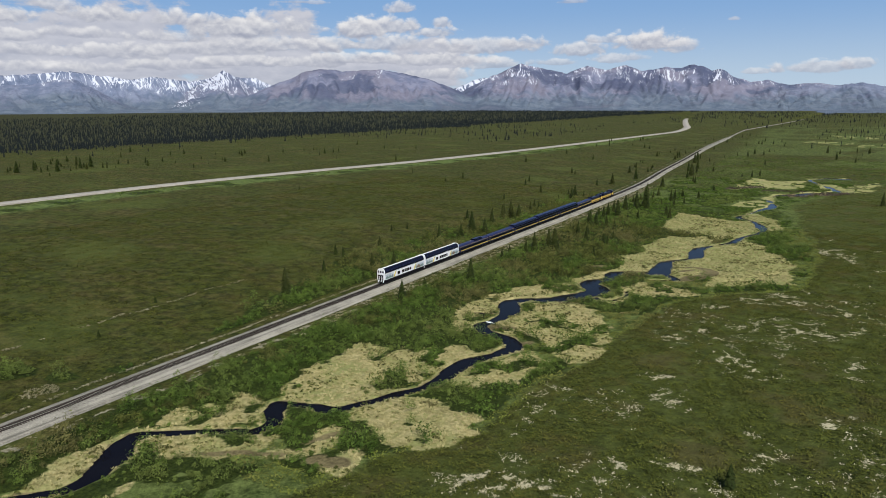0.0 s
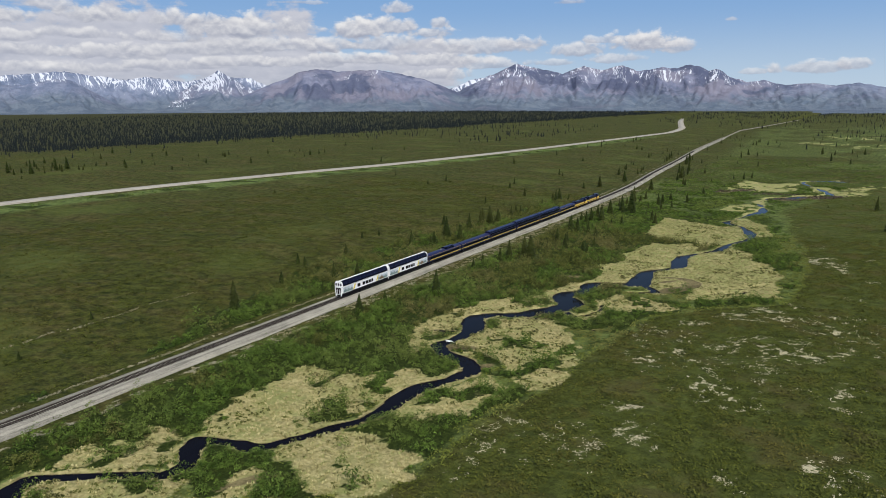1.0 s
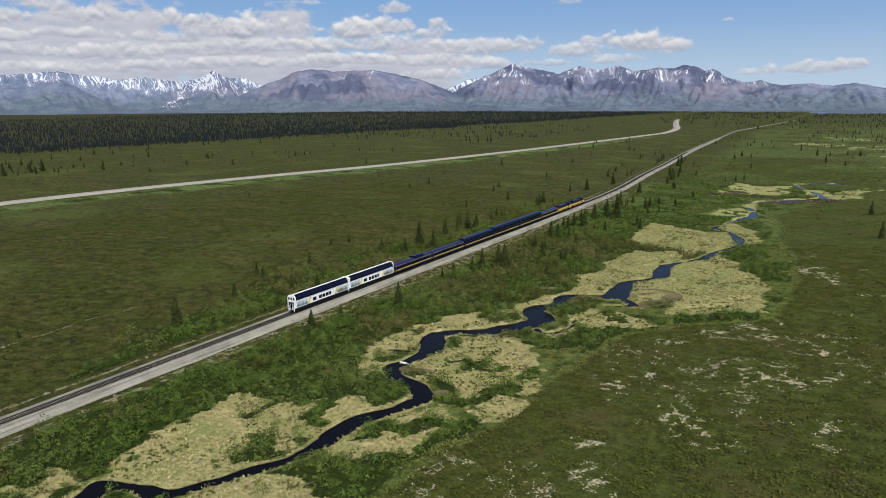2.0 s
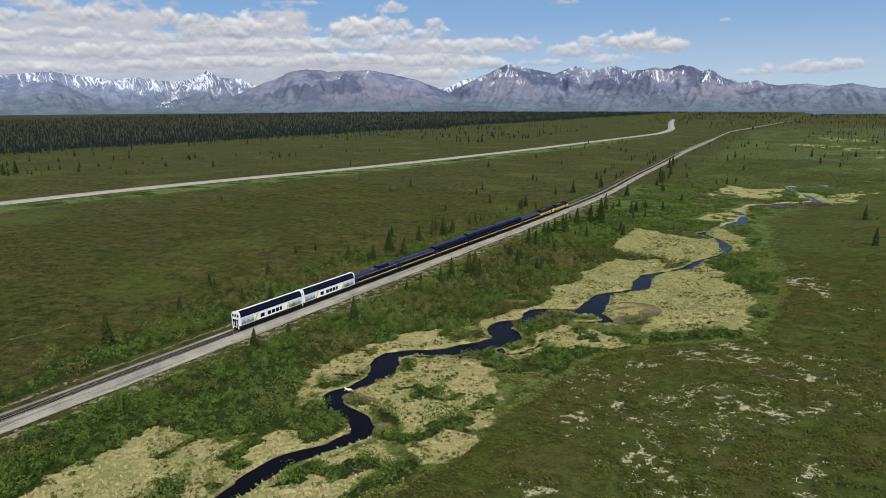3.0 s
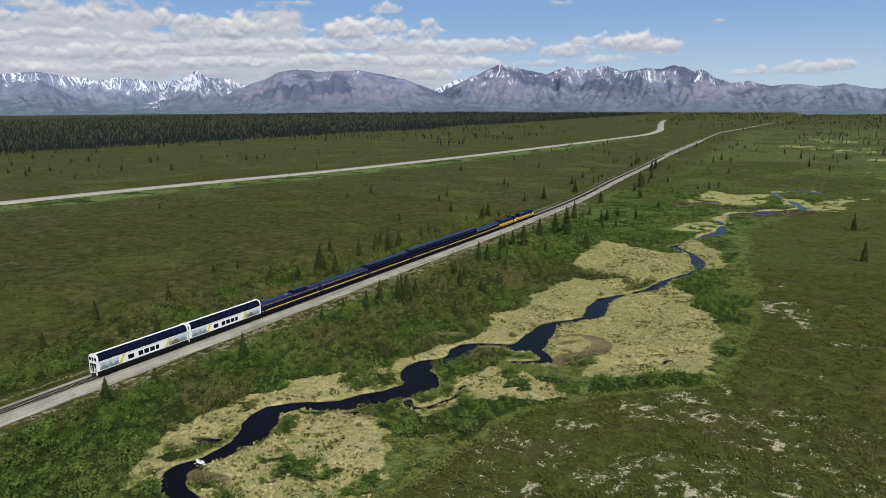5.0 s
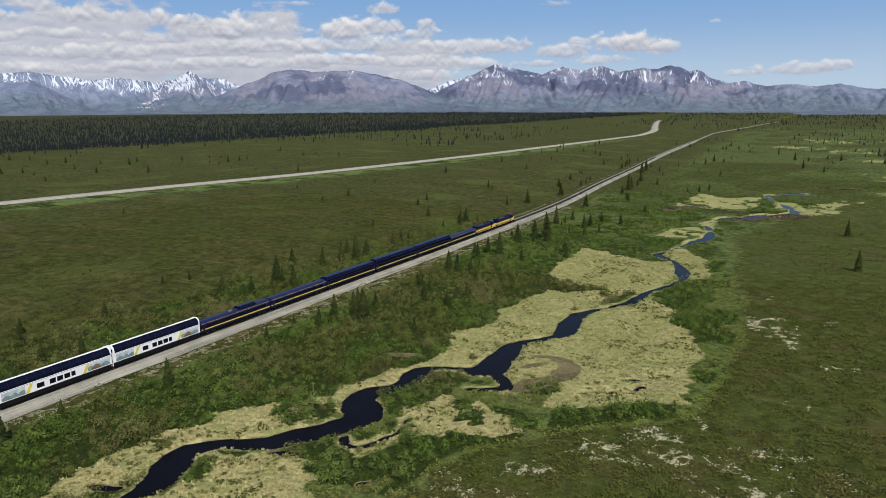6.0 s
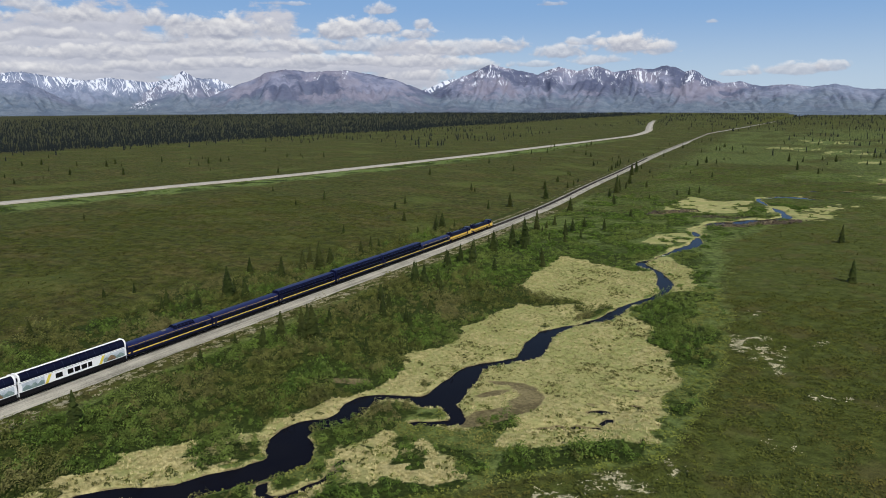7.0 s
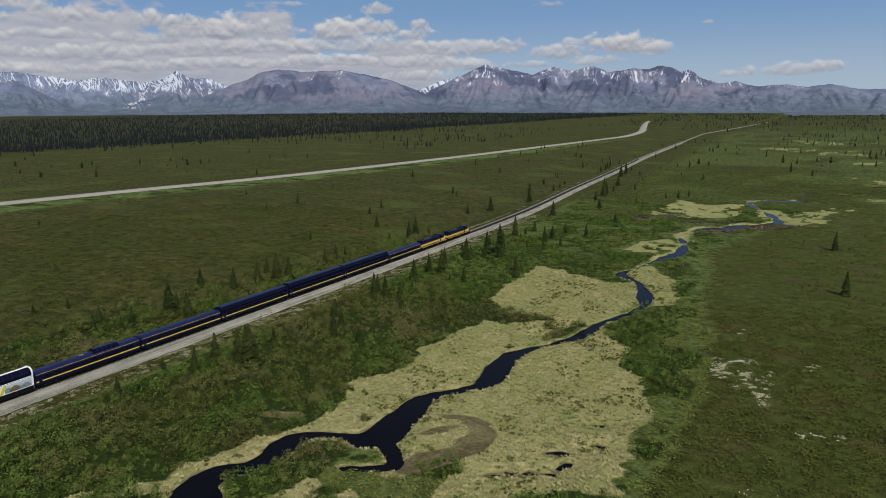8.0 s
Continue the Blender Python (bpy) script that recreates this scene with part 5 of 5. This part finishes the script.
def carpet(name, centres, height, leaf, mt, seed, label, category, upright=0.0):
    """Low growth laid as single small leaves over the ground. One object of stuff."""
    rng = np.random.default_rng(seed)
    k = len(centres)
    nrm = rng.normal(0, 0.55, (k, 3))
    nrm[:, 2] = np.abs(nrm[:, 2]) + 0.6
    nrm /= np.linalg.norm(nrm, axis=1)[:, None]
    a = np.cross(nrm, rng.normal(0, 1, (k, 3)))
    a /= np.linalg.norm(a, axis=1)[:, None]
    b = np.cross(nrm, a)
    p = centres.copy()
    p[:, 2] += height * rng.uniform(0.35, 1.0, k)
    sz = (leaf * rng.uniform(0.55, 1.45, k))[:, None]
    v = np.stack([p - a * sz, p + b * sz * 0.9, p + a * sz], 1).reshape(-1, 3)
    f = 3 * np.arange(k)[:, None] + np.array([0, 1, 2])
    return tagged(sheet(name, v, f, mt), label, category, "", "stuff")


def blades(name, centres, per, height, mt, seed, label, category):
    """Tussocks of leaning blades, each one narrow triangle."""
    rng = np.random.default_rng(seed)
    k = len(centres) * per
    c = np.repeat(centres, per, 0)
    th = rng.uniform(0, 6.283, k)
    out = np.stack([np.cos(th), np.sin(th), np.zeros(k)], 1)
    side = np.stack([-np.sin(th), np.cos(th), np.zeros(k)], 1)
    root = c + out * rng.uniform(0.0, 0.45, k)[:, None]
    h = height * rng.uniform(0.5, 1.3, k)
    tip = root + out * (h * rng.uniform(0.3, 1.1, k))[:, None]
    tip[:, 2] += h
    w = (0.07 + 0.08 * rng.random(k))[:, None]
    root[:, 2] -= 0.05
    v = np.stack([root - side * w, root + side * w, tip], 1).reshape(-1, 3)
    f = 3 * np.arange(k)[:, None] + np.array([0, 1, 2])
    return tagged(sheet(name, v, f, mt), label, category, "", "stuff")


def stand_of(x, y, rng, key, power=1.0, floor=0.5):
    z, cover = survey(x, y)
    keep = (rng.random(len(x)) < np.clip((cover[key] - floor) * 2.8, 0, 1) ** power) & (z > -1.0)
    return np.stack([x[keep], y[keep], z[keep]], 1), cover, keep


def build_shrubs():
    # willow thickets along line and creek; near ones finer
    x, y, rng = scatter(15500, 5, 135, -45, 300, 101)
    near, _, _ = stand_of(x, y, rng, "thicket")
    x, y, rng = scatter(9000, -62, -8, -30, 420, 102)
    west, _, _ = stand_of(x, y, rng, "thicket")
    near = np.vstack([near, west])
    rng = np.random.default_rng(111)
    grove = np.clip(0.35 + 2.2 * (fbm(near[:, 0] / 5.5, near[:, 1] / 5.5, 3, 119) - 0.28), 0.45, 1.5)
    r = (rng.uniform(0.5, 1.2, len(near)) + 2.0 * rng.random(len(near)) ** 3) * grove
    tall = r * rng.uniform(1.1, 1.9, len(near))
    lively = fbm(near[:, 0] / 16, near[:, 1] / 16, 3, 129) + 0.35 * (1 - smooth01(near[:, 1], 55, 150)) + 0.35 * smooth01(near[:, 0] - np.interp(near[:, 1], CREEK_SIDE[1], CREEK_SIDE[0]), 0, 14) + rng.normal(0, 0.06, len(near)) > 0.60
    for pick, mt, seed, label in ((lively, M_FRESH_WILLOW, 112, "dense fresh green willow shrubs along the line and creek"), (~lively, M_WILLOW, 132, "dense olive green willow shrubs along the line and creek")):
        tufts("willow_shrubs", near[pick], r[pick], tall[pick], 112, 0.090 + 0.058 * r[pick], mt, seed, label, "shrubs")
    x, y, rng = scatter(16000, 5, 150, 300, 620, 103)
    far, _, _ = stand_of(x, y, rng, "thicket")
    x, y, rng = scatter(14000, -330, -170, 0, 1300, 104)
    verge, _, _ = stand_of(x, y, rng, "thicket")
    far = np.vstack([far, verge])
    rng = np.random.default_rng(113)
    r = rng.uniform(0.7, 1.6, len(far))
    tufts("far_willow_shrubs", far, r, r * rng.uniform(0.6, 1.0, len(far)), 34, np.full(len(far), 0.27), M_FRESH_WILLOW, 114, "green willow shrubs farther along creek and road", "shrubs")
    # single small shrubs in the marsh
    x, y, rng = scatter(15000, 15, 130, -40, 360, 105)
    z, cover = survey(x, y)
    spots = fbm(x / 9, y / 9, 3, 140)
    keep = (cover["marsh"] > 0.5) & (cover["mud"] < 0.4) & (z > -1.0) & (spots > 0.47 + 0.12 * smooth01(y, 170, 215))
    c = np.stack([x, y, z], 1)[keep]
    rng = np.random.default_rng(115)
    r = rng.uniform(0.25, 0.6, len(c)) + 0.8 * rng.random(len(c)) ** 4
    tufts("marsh_shrubs", c, r, r * 0.8, 16, 0.16 + 0.12 * r, M_WILLOW, 116, "small green shrubs scattered over the marsh", "shrubs")
    # dwarf birch over the heath, in soft lumps with bare lichen between
    x, y, rng = scatter(600000, 14, 235, 0, 320, 106)
    lump = fbm(x / 3.2, y / 3.2, 3, 150)
    some = lump > 0.30 + 0.2 * rng.random(len(x))
    x, y, lump = x[some], y[some], lump[some]
    z, cover = survey(x, y)
    keep = (x > 14) & (cover["marsh"] < 0.42) & (cover["thicket"] < 0.6) & (cover["mud"] < 0.3) & (cover["gravel"] < 0.3) & (cover["lichen"] < 0.10 + 0.22 * rng.random(len(x))) & (z > -1.0)
    centres, height, size = np.stack([x, y, z], 1), 0.14 + 1.7 * np.clip(lump - 0.38, 0, 1), np.full(len(x), 0.24)
    dry = cover["heath"] > 0.25 + 0.2 * rng.random(len(x))
    one, two = keep & dry, keep & ~dry
    carpet("dwarf_birch", centres[one], height[one], size[one], M_HEATHER, 118, "low dark dwarf birch covering the heath", "shrubs")
    carpet("creekside_scrub", centres[two], height[two], size[two], M_FRESH, 119, "low yellow-green scrub and grass beside the creek", "shrubs")
    x, y, rng = scatter(150000, 14, 260, 320, 820, 117)
    lump = fbm(x / 7, y / 9, 3, 151)
    some = lump > 0.34 + 0.22 * rng.random(len(x))
    x, y, lump = x[some], y[some], lump[some]
    z, cover = survey(x, y)
    keep = (x > 14 + line_x(TRACK, y)) & (cover["marsh"] < 0.42) & (cover["mud"] < 0.3) & (z > -1.0)
    dry = cover["heath"] > 0.25 + 0.2 * rng.random(len(x))
    for pick, mt, seed, name, label in ((keep & ~dry, M_FRESH_WILLOW, 121, "far_scrub", "low green scrub in patches over the far valley"), (keep & dry, M_HEATHER, 126, "far_dwarf_birch", "low dark dwarf birch on the far heath")):
        carpet(name, np.stack([x, y, z], 1)[pick], 0.15 + 1.2 * np.clip(lump[pick] - 0.42, 0, 1), np.full(pick.sum(), 0.34), mt, seed, label, "shrubs")
    # pale lichen and bare twigs in threads between the dwarf birch
    x, y, rng = scatter(330000, 80, 225, 0, 320, 109)
    some = (lichen_net(x, y) > 0.2) | (blobs(x, y, LICHEN) > 0.5)
    x, y = x[some], y[some]
    z, cover = survey(x, y)
    keep = (cover["lichen"] > 0.22 + 0.3 * rng.random(len(x))) & (cover["marsh"] < 0.42) & (cover["thicket"] < 0.4)
    carpet("pale_lichen", np.stack([x, y, z], 1)[keep], np.full(keep.sum(), 0.12), np.full(keep.sum(), 0.21), M_LICHEN, 124, "pale lichen in branching threads on the heath", "lichen")
    # low scrub on the western moor near the line
    x, y, rng = scatter(210000, -200, -8, -40, 420, 107)
    lump = fbm(x / 4.0, y / 4.0, 3, 160)
    some = lump > 0.36 + 0.2 * rng.random(len(x))
    x, y, lump = x[some], y[some], lump[some]
    z, cover = survey(x, y)
    keep = (cover["thicket"] < 0.5) & (cover["gravel"] < 0.3)
    carpet("moor_scrub", np.stack([x, y, z], 1)[keep], 0.08 + 0.7 * np.clip(lump[keep] - 0.42, 0, 1), np.full(keep.sum(), 0.30), M_SCRUB, 120, "low olive scrub on the open moor", "shrubs")
    # dry sedge
    x, y, rng = scatter(52000, 12, 138, -45, 360, 108)
    z, cover = survey(x, y)
    keep = (cover["marsh"] > 0.46) & (cover["mud"] < 0.5) & (z > -1.0)
    green = rng.random(len(x)) < 0.12 + 0.35 * smooth01(y, 150, 240)
    spots = np.stack([x, y, z], 1)
    blades("dry_sedge", spots[keep & ~green], 13, 0.32, M_SEDGE, 122, "straw-coloured dry sedge tussocks on the marsh", "sedge")
    blades("green_sedge", spots[keep & green], 13, 0.32, M_GREEN_SEDGE, 123, "yellow-green sedge tussocks on the wet flats", "sedge")
    # dead brown brush round the beaver pools
    x, y, rng = scatter(16000, 45, 145, 440, 540, 151)
    dead = ovals(x + 8 * (fbm(x / 7, y / 9, 3, 152) - 0.5), y + 12 * (fbm(x / 7, y / 9, 3, 153) - 0.5), [(118, 478, 30, 8, 42), (70, 496, 20, 6, 50), (98, 488, 14, 5, 20)]) > 0
    z, _ = survey(x[dead], y[dead])
    spots = np.stack([x[dead], y[dead], z], 1)
    spots = spots[z > -1.0]
    carpet("dead_brush", spots, np.full(len(spots), 0.6), np.full(len(spots), 0.55), M_DEAD, 154, "dead purple-brown brush round the far pools", "brush")
    # dry grass on the low bank west of the line and on the stony strip east of it
    x, y, rng = scatter(120000, -51, 12.5, -110, 470, 141)
    off = x - line_x(TRACK, y)
    west = np.abs(off + 8.9 + 1.2 * (fbm(x * 0, y / 14, 3, 142) - 0.5)) < 0.16 + 0.30 * smooth01(fbm(x / 1.5, y / 5, 3, 143), 0.4, 0.6)
    east = (off > 5.2) & (off < 11.0) & (fbm(x / 1.4, y / 2.6, 4, 144) + 0.16 * smooth01(y, 55, 115) > 0.70)
    mound = (np.hypot(x + 14.5 + 4 * (fbm(x / 3, y / 3, 3, 146) - 0.5), (y - 4) * 0.8) < 3.4) & (off < -8.5)
    trail = (np.abs(x + 47.5 + 5 * (fbm(x * 0, y / 16, 3, 147) - 0.5)) < 0.55) & (y > 0) & (y < 100) & (fbm(x / 2, y / 4, 3, 148) > 0.42)
    keep = west | east | mound | trail
    z, _ = survey(x[keep], y[keep])
    blades("dry_grass", np.stack([x[keep], y[keep], z], 1), 11, 0.20, M_STRAW, 145, "bleached dry grass along the railway bank", "grass")


def spruce(seed, lean=0.0):
    """A narrow black spruce one metre high to be scaled: trunk and a crown of drooping sprays."""
    rng = np.random.default_rng(seed)
    tree = tagged(new("spruce_tree"), "slender dark green spruce standing on the moor", "tree", "spruces on the moor")
    trunk = bmesh.new()
    bmesh.ops.create_cone(trunk, cap_ends=True, segments=7, radius1=0.018, radius2=0.003, depth=1.0, matrix=Matrix.Translation((0, 0, 0.5)))
    part("trunk", trunk, M_BARK, tree)
    v, f = [], []
    slim = rng.uniform(0.19, 0.27)
    levels = 22
    for k in range(levels):
        t = 0.06 + 0.93 * (k + rng.uniform(-0.3, 0.3)) / levels
        reach = slim * (1 - t) ** 0.8 * (0.55 + 0.45 * min(1, t * 5)) + 0.012
        n = 10 if t < 0.7 else 7
        turn = rng.uniform(0, 6.28)
        for j in range(n):
            a = turn + 6.283 * j / n + rng.normal(0, 0.25)
            L = reach * rng.uniform(0.55, 1.25)
            dx, dy = math.cos(a), math.sin(a)
            w = L * rng.uniform(0.5, 0.75) + 0.010
            drop = L * rng.uniform(0.25, 0.7)
            b = len(v)
            v += [(0.004 * dx, 0.004 * dy, t), (0.6 * L * dx - w * dy * 0.5, 0.6 * L * dy + w * dx * 0.5, t - 0.45 * drop),
                  (L * dx, L * dy, t - drop * 0.85), (0.6 * L * dx + w * dy * 0.5, 0.6 * L * dy - w * dx * 0.5, t - 0.45 * drop), (0.55 * L * dx, 0.55 * L * dy, t - 0.15 * drop + 0.012)]
            f += [(b, b + 3, b + 4), (b + 4, b + 3, b + 2), (b, b + 4, b + 1), (b + 4, b + 2, b + 1)]
    # dense inner foliage round the trunk
    for k in range(9):
        t = 0.05 + 0.10 * k
        rad = 0.86 * slim * (1 - t) ** 0.85
        b = len(v)
        n = 7
        v += [(rad * rng.uniform(0.7, 1.2) * math.cos(6.283 * j / n + k), rad * rng.uniform(0.7, 1.2) * math.sin(6.283 * j / n + k), t + rng.uniform(-0.015, 0.015)) for j in range(n)] + [(0, 0, t + 0.15)]
        f += [(b + j, b + (j + 1) % n, b + n) for j in range(n)]
    sheet("crown", v, f, M_SPRUCE, tree)
    return tree


TREES_WEST = [(-21, 92, 8.5), (-20, 140, 5.6), (-37, 34, 2.1), (-50, 63, 2.3), (-34, 68, 1.9), (-38, 145, 4.8), (-30, 208, 3.8), (-20, 210, 4.7), (-21, 214, 6.0), (-23, 229, 9.5), (-16, 230, 6.9), (-24, 233, 5.0), (-41, 258, 3.6), (-27, 260, 7.1), (-26, 271, 7.6), (-22, 276, 6.3), (-29, 279, 7.3),
              (-25, 280, 9.1), (-21, 282, 7.2), (-26, 310, 5.2), (-27, 319, 5.3), (-22, 370, 7.6), (-22, 376, 8.0), (-27, 378, 4.7), (-75, 415, 4.0), (-81, 436, 4.8), (-31, 451, 5.0), (-24, 468, 7.7)]
TREES_EAST = [(127, 38, 3.9), (13, 111, 5.3), (15, 122, 4.4), (22, 143, 7.7), (17, 180, 4.3), (19, 200, 4.8), (21, 205, 7.2), (27, 207, 8.5), (29, 209, 8.9), (25, 212, 8.0), (23, 224, 4.0), (26, 235, 3.2), (34, 236, 6.2), (33, 241, 6.1), (26, 247, 5.8), (24, 271, 8.1),
              (26, 275, 6.8), (21, 278, 6.4), (22, 301, 6.1), (16, 310, 4.9), (26, 314, 8.2), (20, 315, 6.4), (53, 322, 5.4), (19, 329, 6.3), (49, 331, 5.0), (22, 343, 7.7), (160, 346, 7.3), (25, 357, 8.5), (30, 360, 11.0)]
TREES_FAR = [(38, 393, 6.6), (21, 398, 9.0), (38, 403, 5.6), (51, 415, 5.1), (157, 431, 7.5), (14, 471, 7.2), (-18, 518, 8.0), (-38, 566, 5.8), (15, 571, 9.0), (64, 580, 4.8), (14, 582, 8.0), (69, 591, 4.8), (6, 605, 8.0), (9, 633, 7.4), (-8, 707, 8.8), (-10, 733, 9.5),
             (121, 833, 8.0), (31, 875, 6.5), (108, 938, 8.0), (154, 960, 7.1), (-504, 275, 9.0), (-511, 295, 8.6), (-482, 299, 9.5), (-497, 331, 8.7), (-497, 342, 10.5), (-391, 472, 5.6), (-652, 500, 6.4), (-558, 504, 5.9), (-281, 546, 4.9), (-413, 590, 5.7)]


def build_trees():
    kinds = [spruce(s) for s in (201, 202, 203, 204, 205, 206)]
    rng = np.random.default_rng(210)
    spots = TREES_WEST + TREES_EAST + TREES_FAR
    # lone spruces over the moor, thicker along the line and towards the forest
    loose = []
    for x0, x1, y0, y1, n in ((-60, -14, 120, 420, 16), (12, 48, 180, 420, 26), (-75, -20, 480, 1400, 40), (0, 60, 430, 1200, 30), (-620, -330, 220, 900, 12), (-560, -460, 265, 350, 26), (-640, -420, 360, 560, 22), (-470, -400, 560, 640, 7), (-200, -60, 250, 1100, 26), (60, 210, 760, 1500, 26)):
        for _ in range(n):
            loose.append((rng.uniform(x0, x1), rng.uniform(y0, y1), rng.uniform(2.4, 5.6)))
    spots = spots + loose
    xs, ys = np.array([s[0] for s in spots], float), np.array([s[1] for s in spots], float)
    zs, _ = survey(xs, ys)
    for k, (x, y, h) in enumerate(spots):
        if abs(x - float(line_x(TRACK, y))) < 11.5:
            x = float(line_x(TRACK, y)) + math.copysign(12.5, x - float(line_x(TRACK, y)))
        m = pose(x, y, float(zs[k]) - 0.05, rng.uniform(-2, 2), rng.uniform(-2, 2), rng.uniform(0, 360))
        tree = kinds[k] if k < len(kinds) else copy_thing(kinds[k % len(kinds)], m)
        h *= 1.2
        wide = h * rng.uniform(0.85, 1.15)
        tree.matrix_basis = m @ Matrix.Diagonal((wide, wide, h, 1))


def build_forest():
    """Spruce forest beyond the road and small far stands: one object, uncountable."""
    rng = np.random.default_rng(220)
    n = 29000
    y = 330 + 2950 * rng.random(n) ** 1.2
    edge = np.interp(y, [330, 520, 800, 1050, 1350, 1900, 2600, 3300], [-790, -770, -750, -748, -735, -760, -640, -500])
    x = edge - 60 * (fbm(y / 70, y * 0, 3, 230) - 0.5) - 70 * (fbm(y / 14, y * 0, 3, 231) - 0.5) + 60 * rng.exponential(0.6, n) * (rng.random(n) < 0.10) - (1500 * rng.random(n) ** 1.7) + rng.normal(0, 12, n)
    m = 5200
    x2, y2 = rng.uniform(-420, 1100, m), 1700 + 1500 * rng.random(m) ** 0.55
    x3, y3 = rng.uniform(70, 330, 230), rng.uniform(1000, 1700, 230)
    x4, y4 = rng.uniform(-740, -330, 420), rng.uniform(900, 1700, 420)
    x, y = np.concatenate([x, x2, x3, x4]), np.concatenate([y, y2, y3, y4])
    keep = (np.abs(x - line_x(ROAD, y)) > 16) & (np.abs(x - line_x(TRACK, y)) > 14) & ((x < -600) | (fbm(x / 70, y / 70, 3, 240) > 0.47))
    x, y = x[keep], y[keep]
    z, _ = survey(x, y)
    n = len(x)
    h = (3.0 + 6.6 * rng.random(n) ** 1.2) * (0.75 + 0.5 * fbm(x / 45, y / 45, 3, 243))
    r = h * rng.uniform(0.12, 0.21, n)
    sides, tiers = 4, 3
    ang = rng.uniform(0, 6.28, n)
    count = 0
    allv, allf = [], []
    for t in range(tiers):
        lo, hi = 0.06 + 0.27 * t, 0.48 + 0.26 * t
        rad = r * (1.0 - 0.27 * t)
        ring = []
        for s in range(sides):
            a = ang + 6.283 * s / sides + t
            rr = rad * rng.uniform(0.7, 1.25, n)
            ring.append(np.stack([x + rr * np.cos(a), y + rr * np.sin(a), z + h * (lo + rng.uniform(-0.03, 0.03, n))], 1))
        tip = np.stack([x, y, z + h * np.minimum(hi, 1.0)], 1)
        block = np.stack(ring + [tip], 1).reshape(-1, 3)
        i = count + (sides + 1) * np.arange(n)[:, None]
        for s in range(sides):
            allf.append(np.concatenate([i + s, i + (s + 1) % sides, i + sides], 1))
        allv.append(block)
        count += len(block)
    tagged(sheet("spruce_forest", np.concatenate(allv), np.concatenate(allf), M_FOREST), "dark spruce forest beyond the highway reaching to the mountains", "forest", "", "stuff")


build_shrubs()
build_trees()
build_forest()
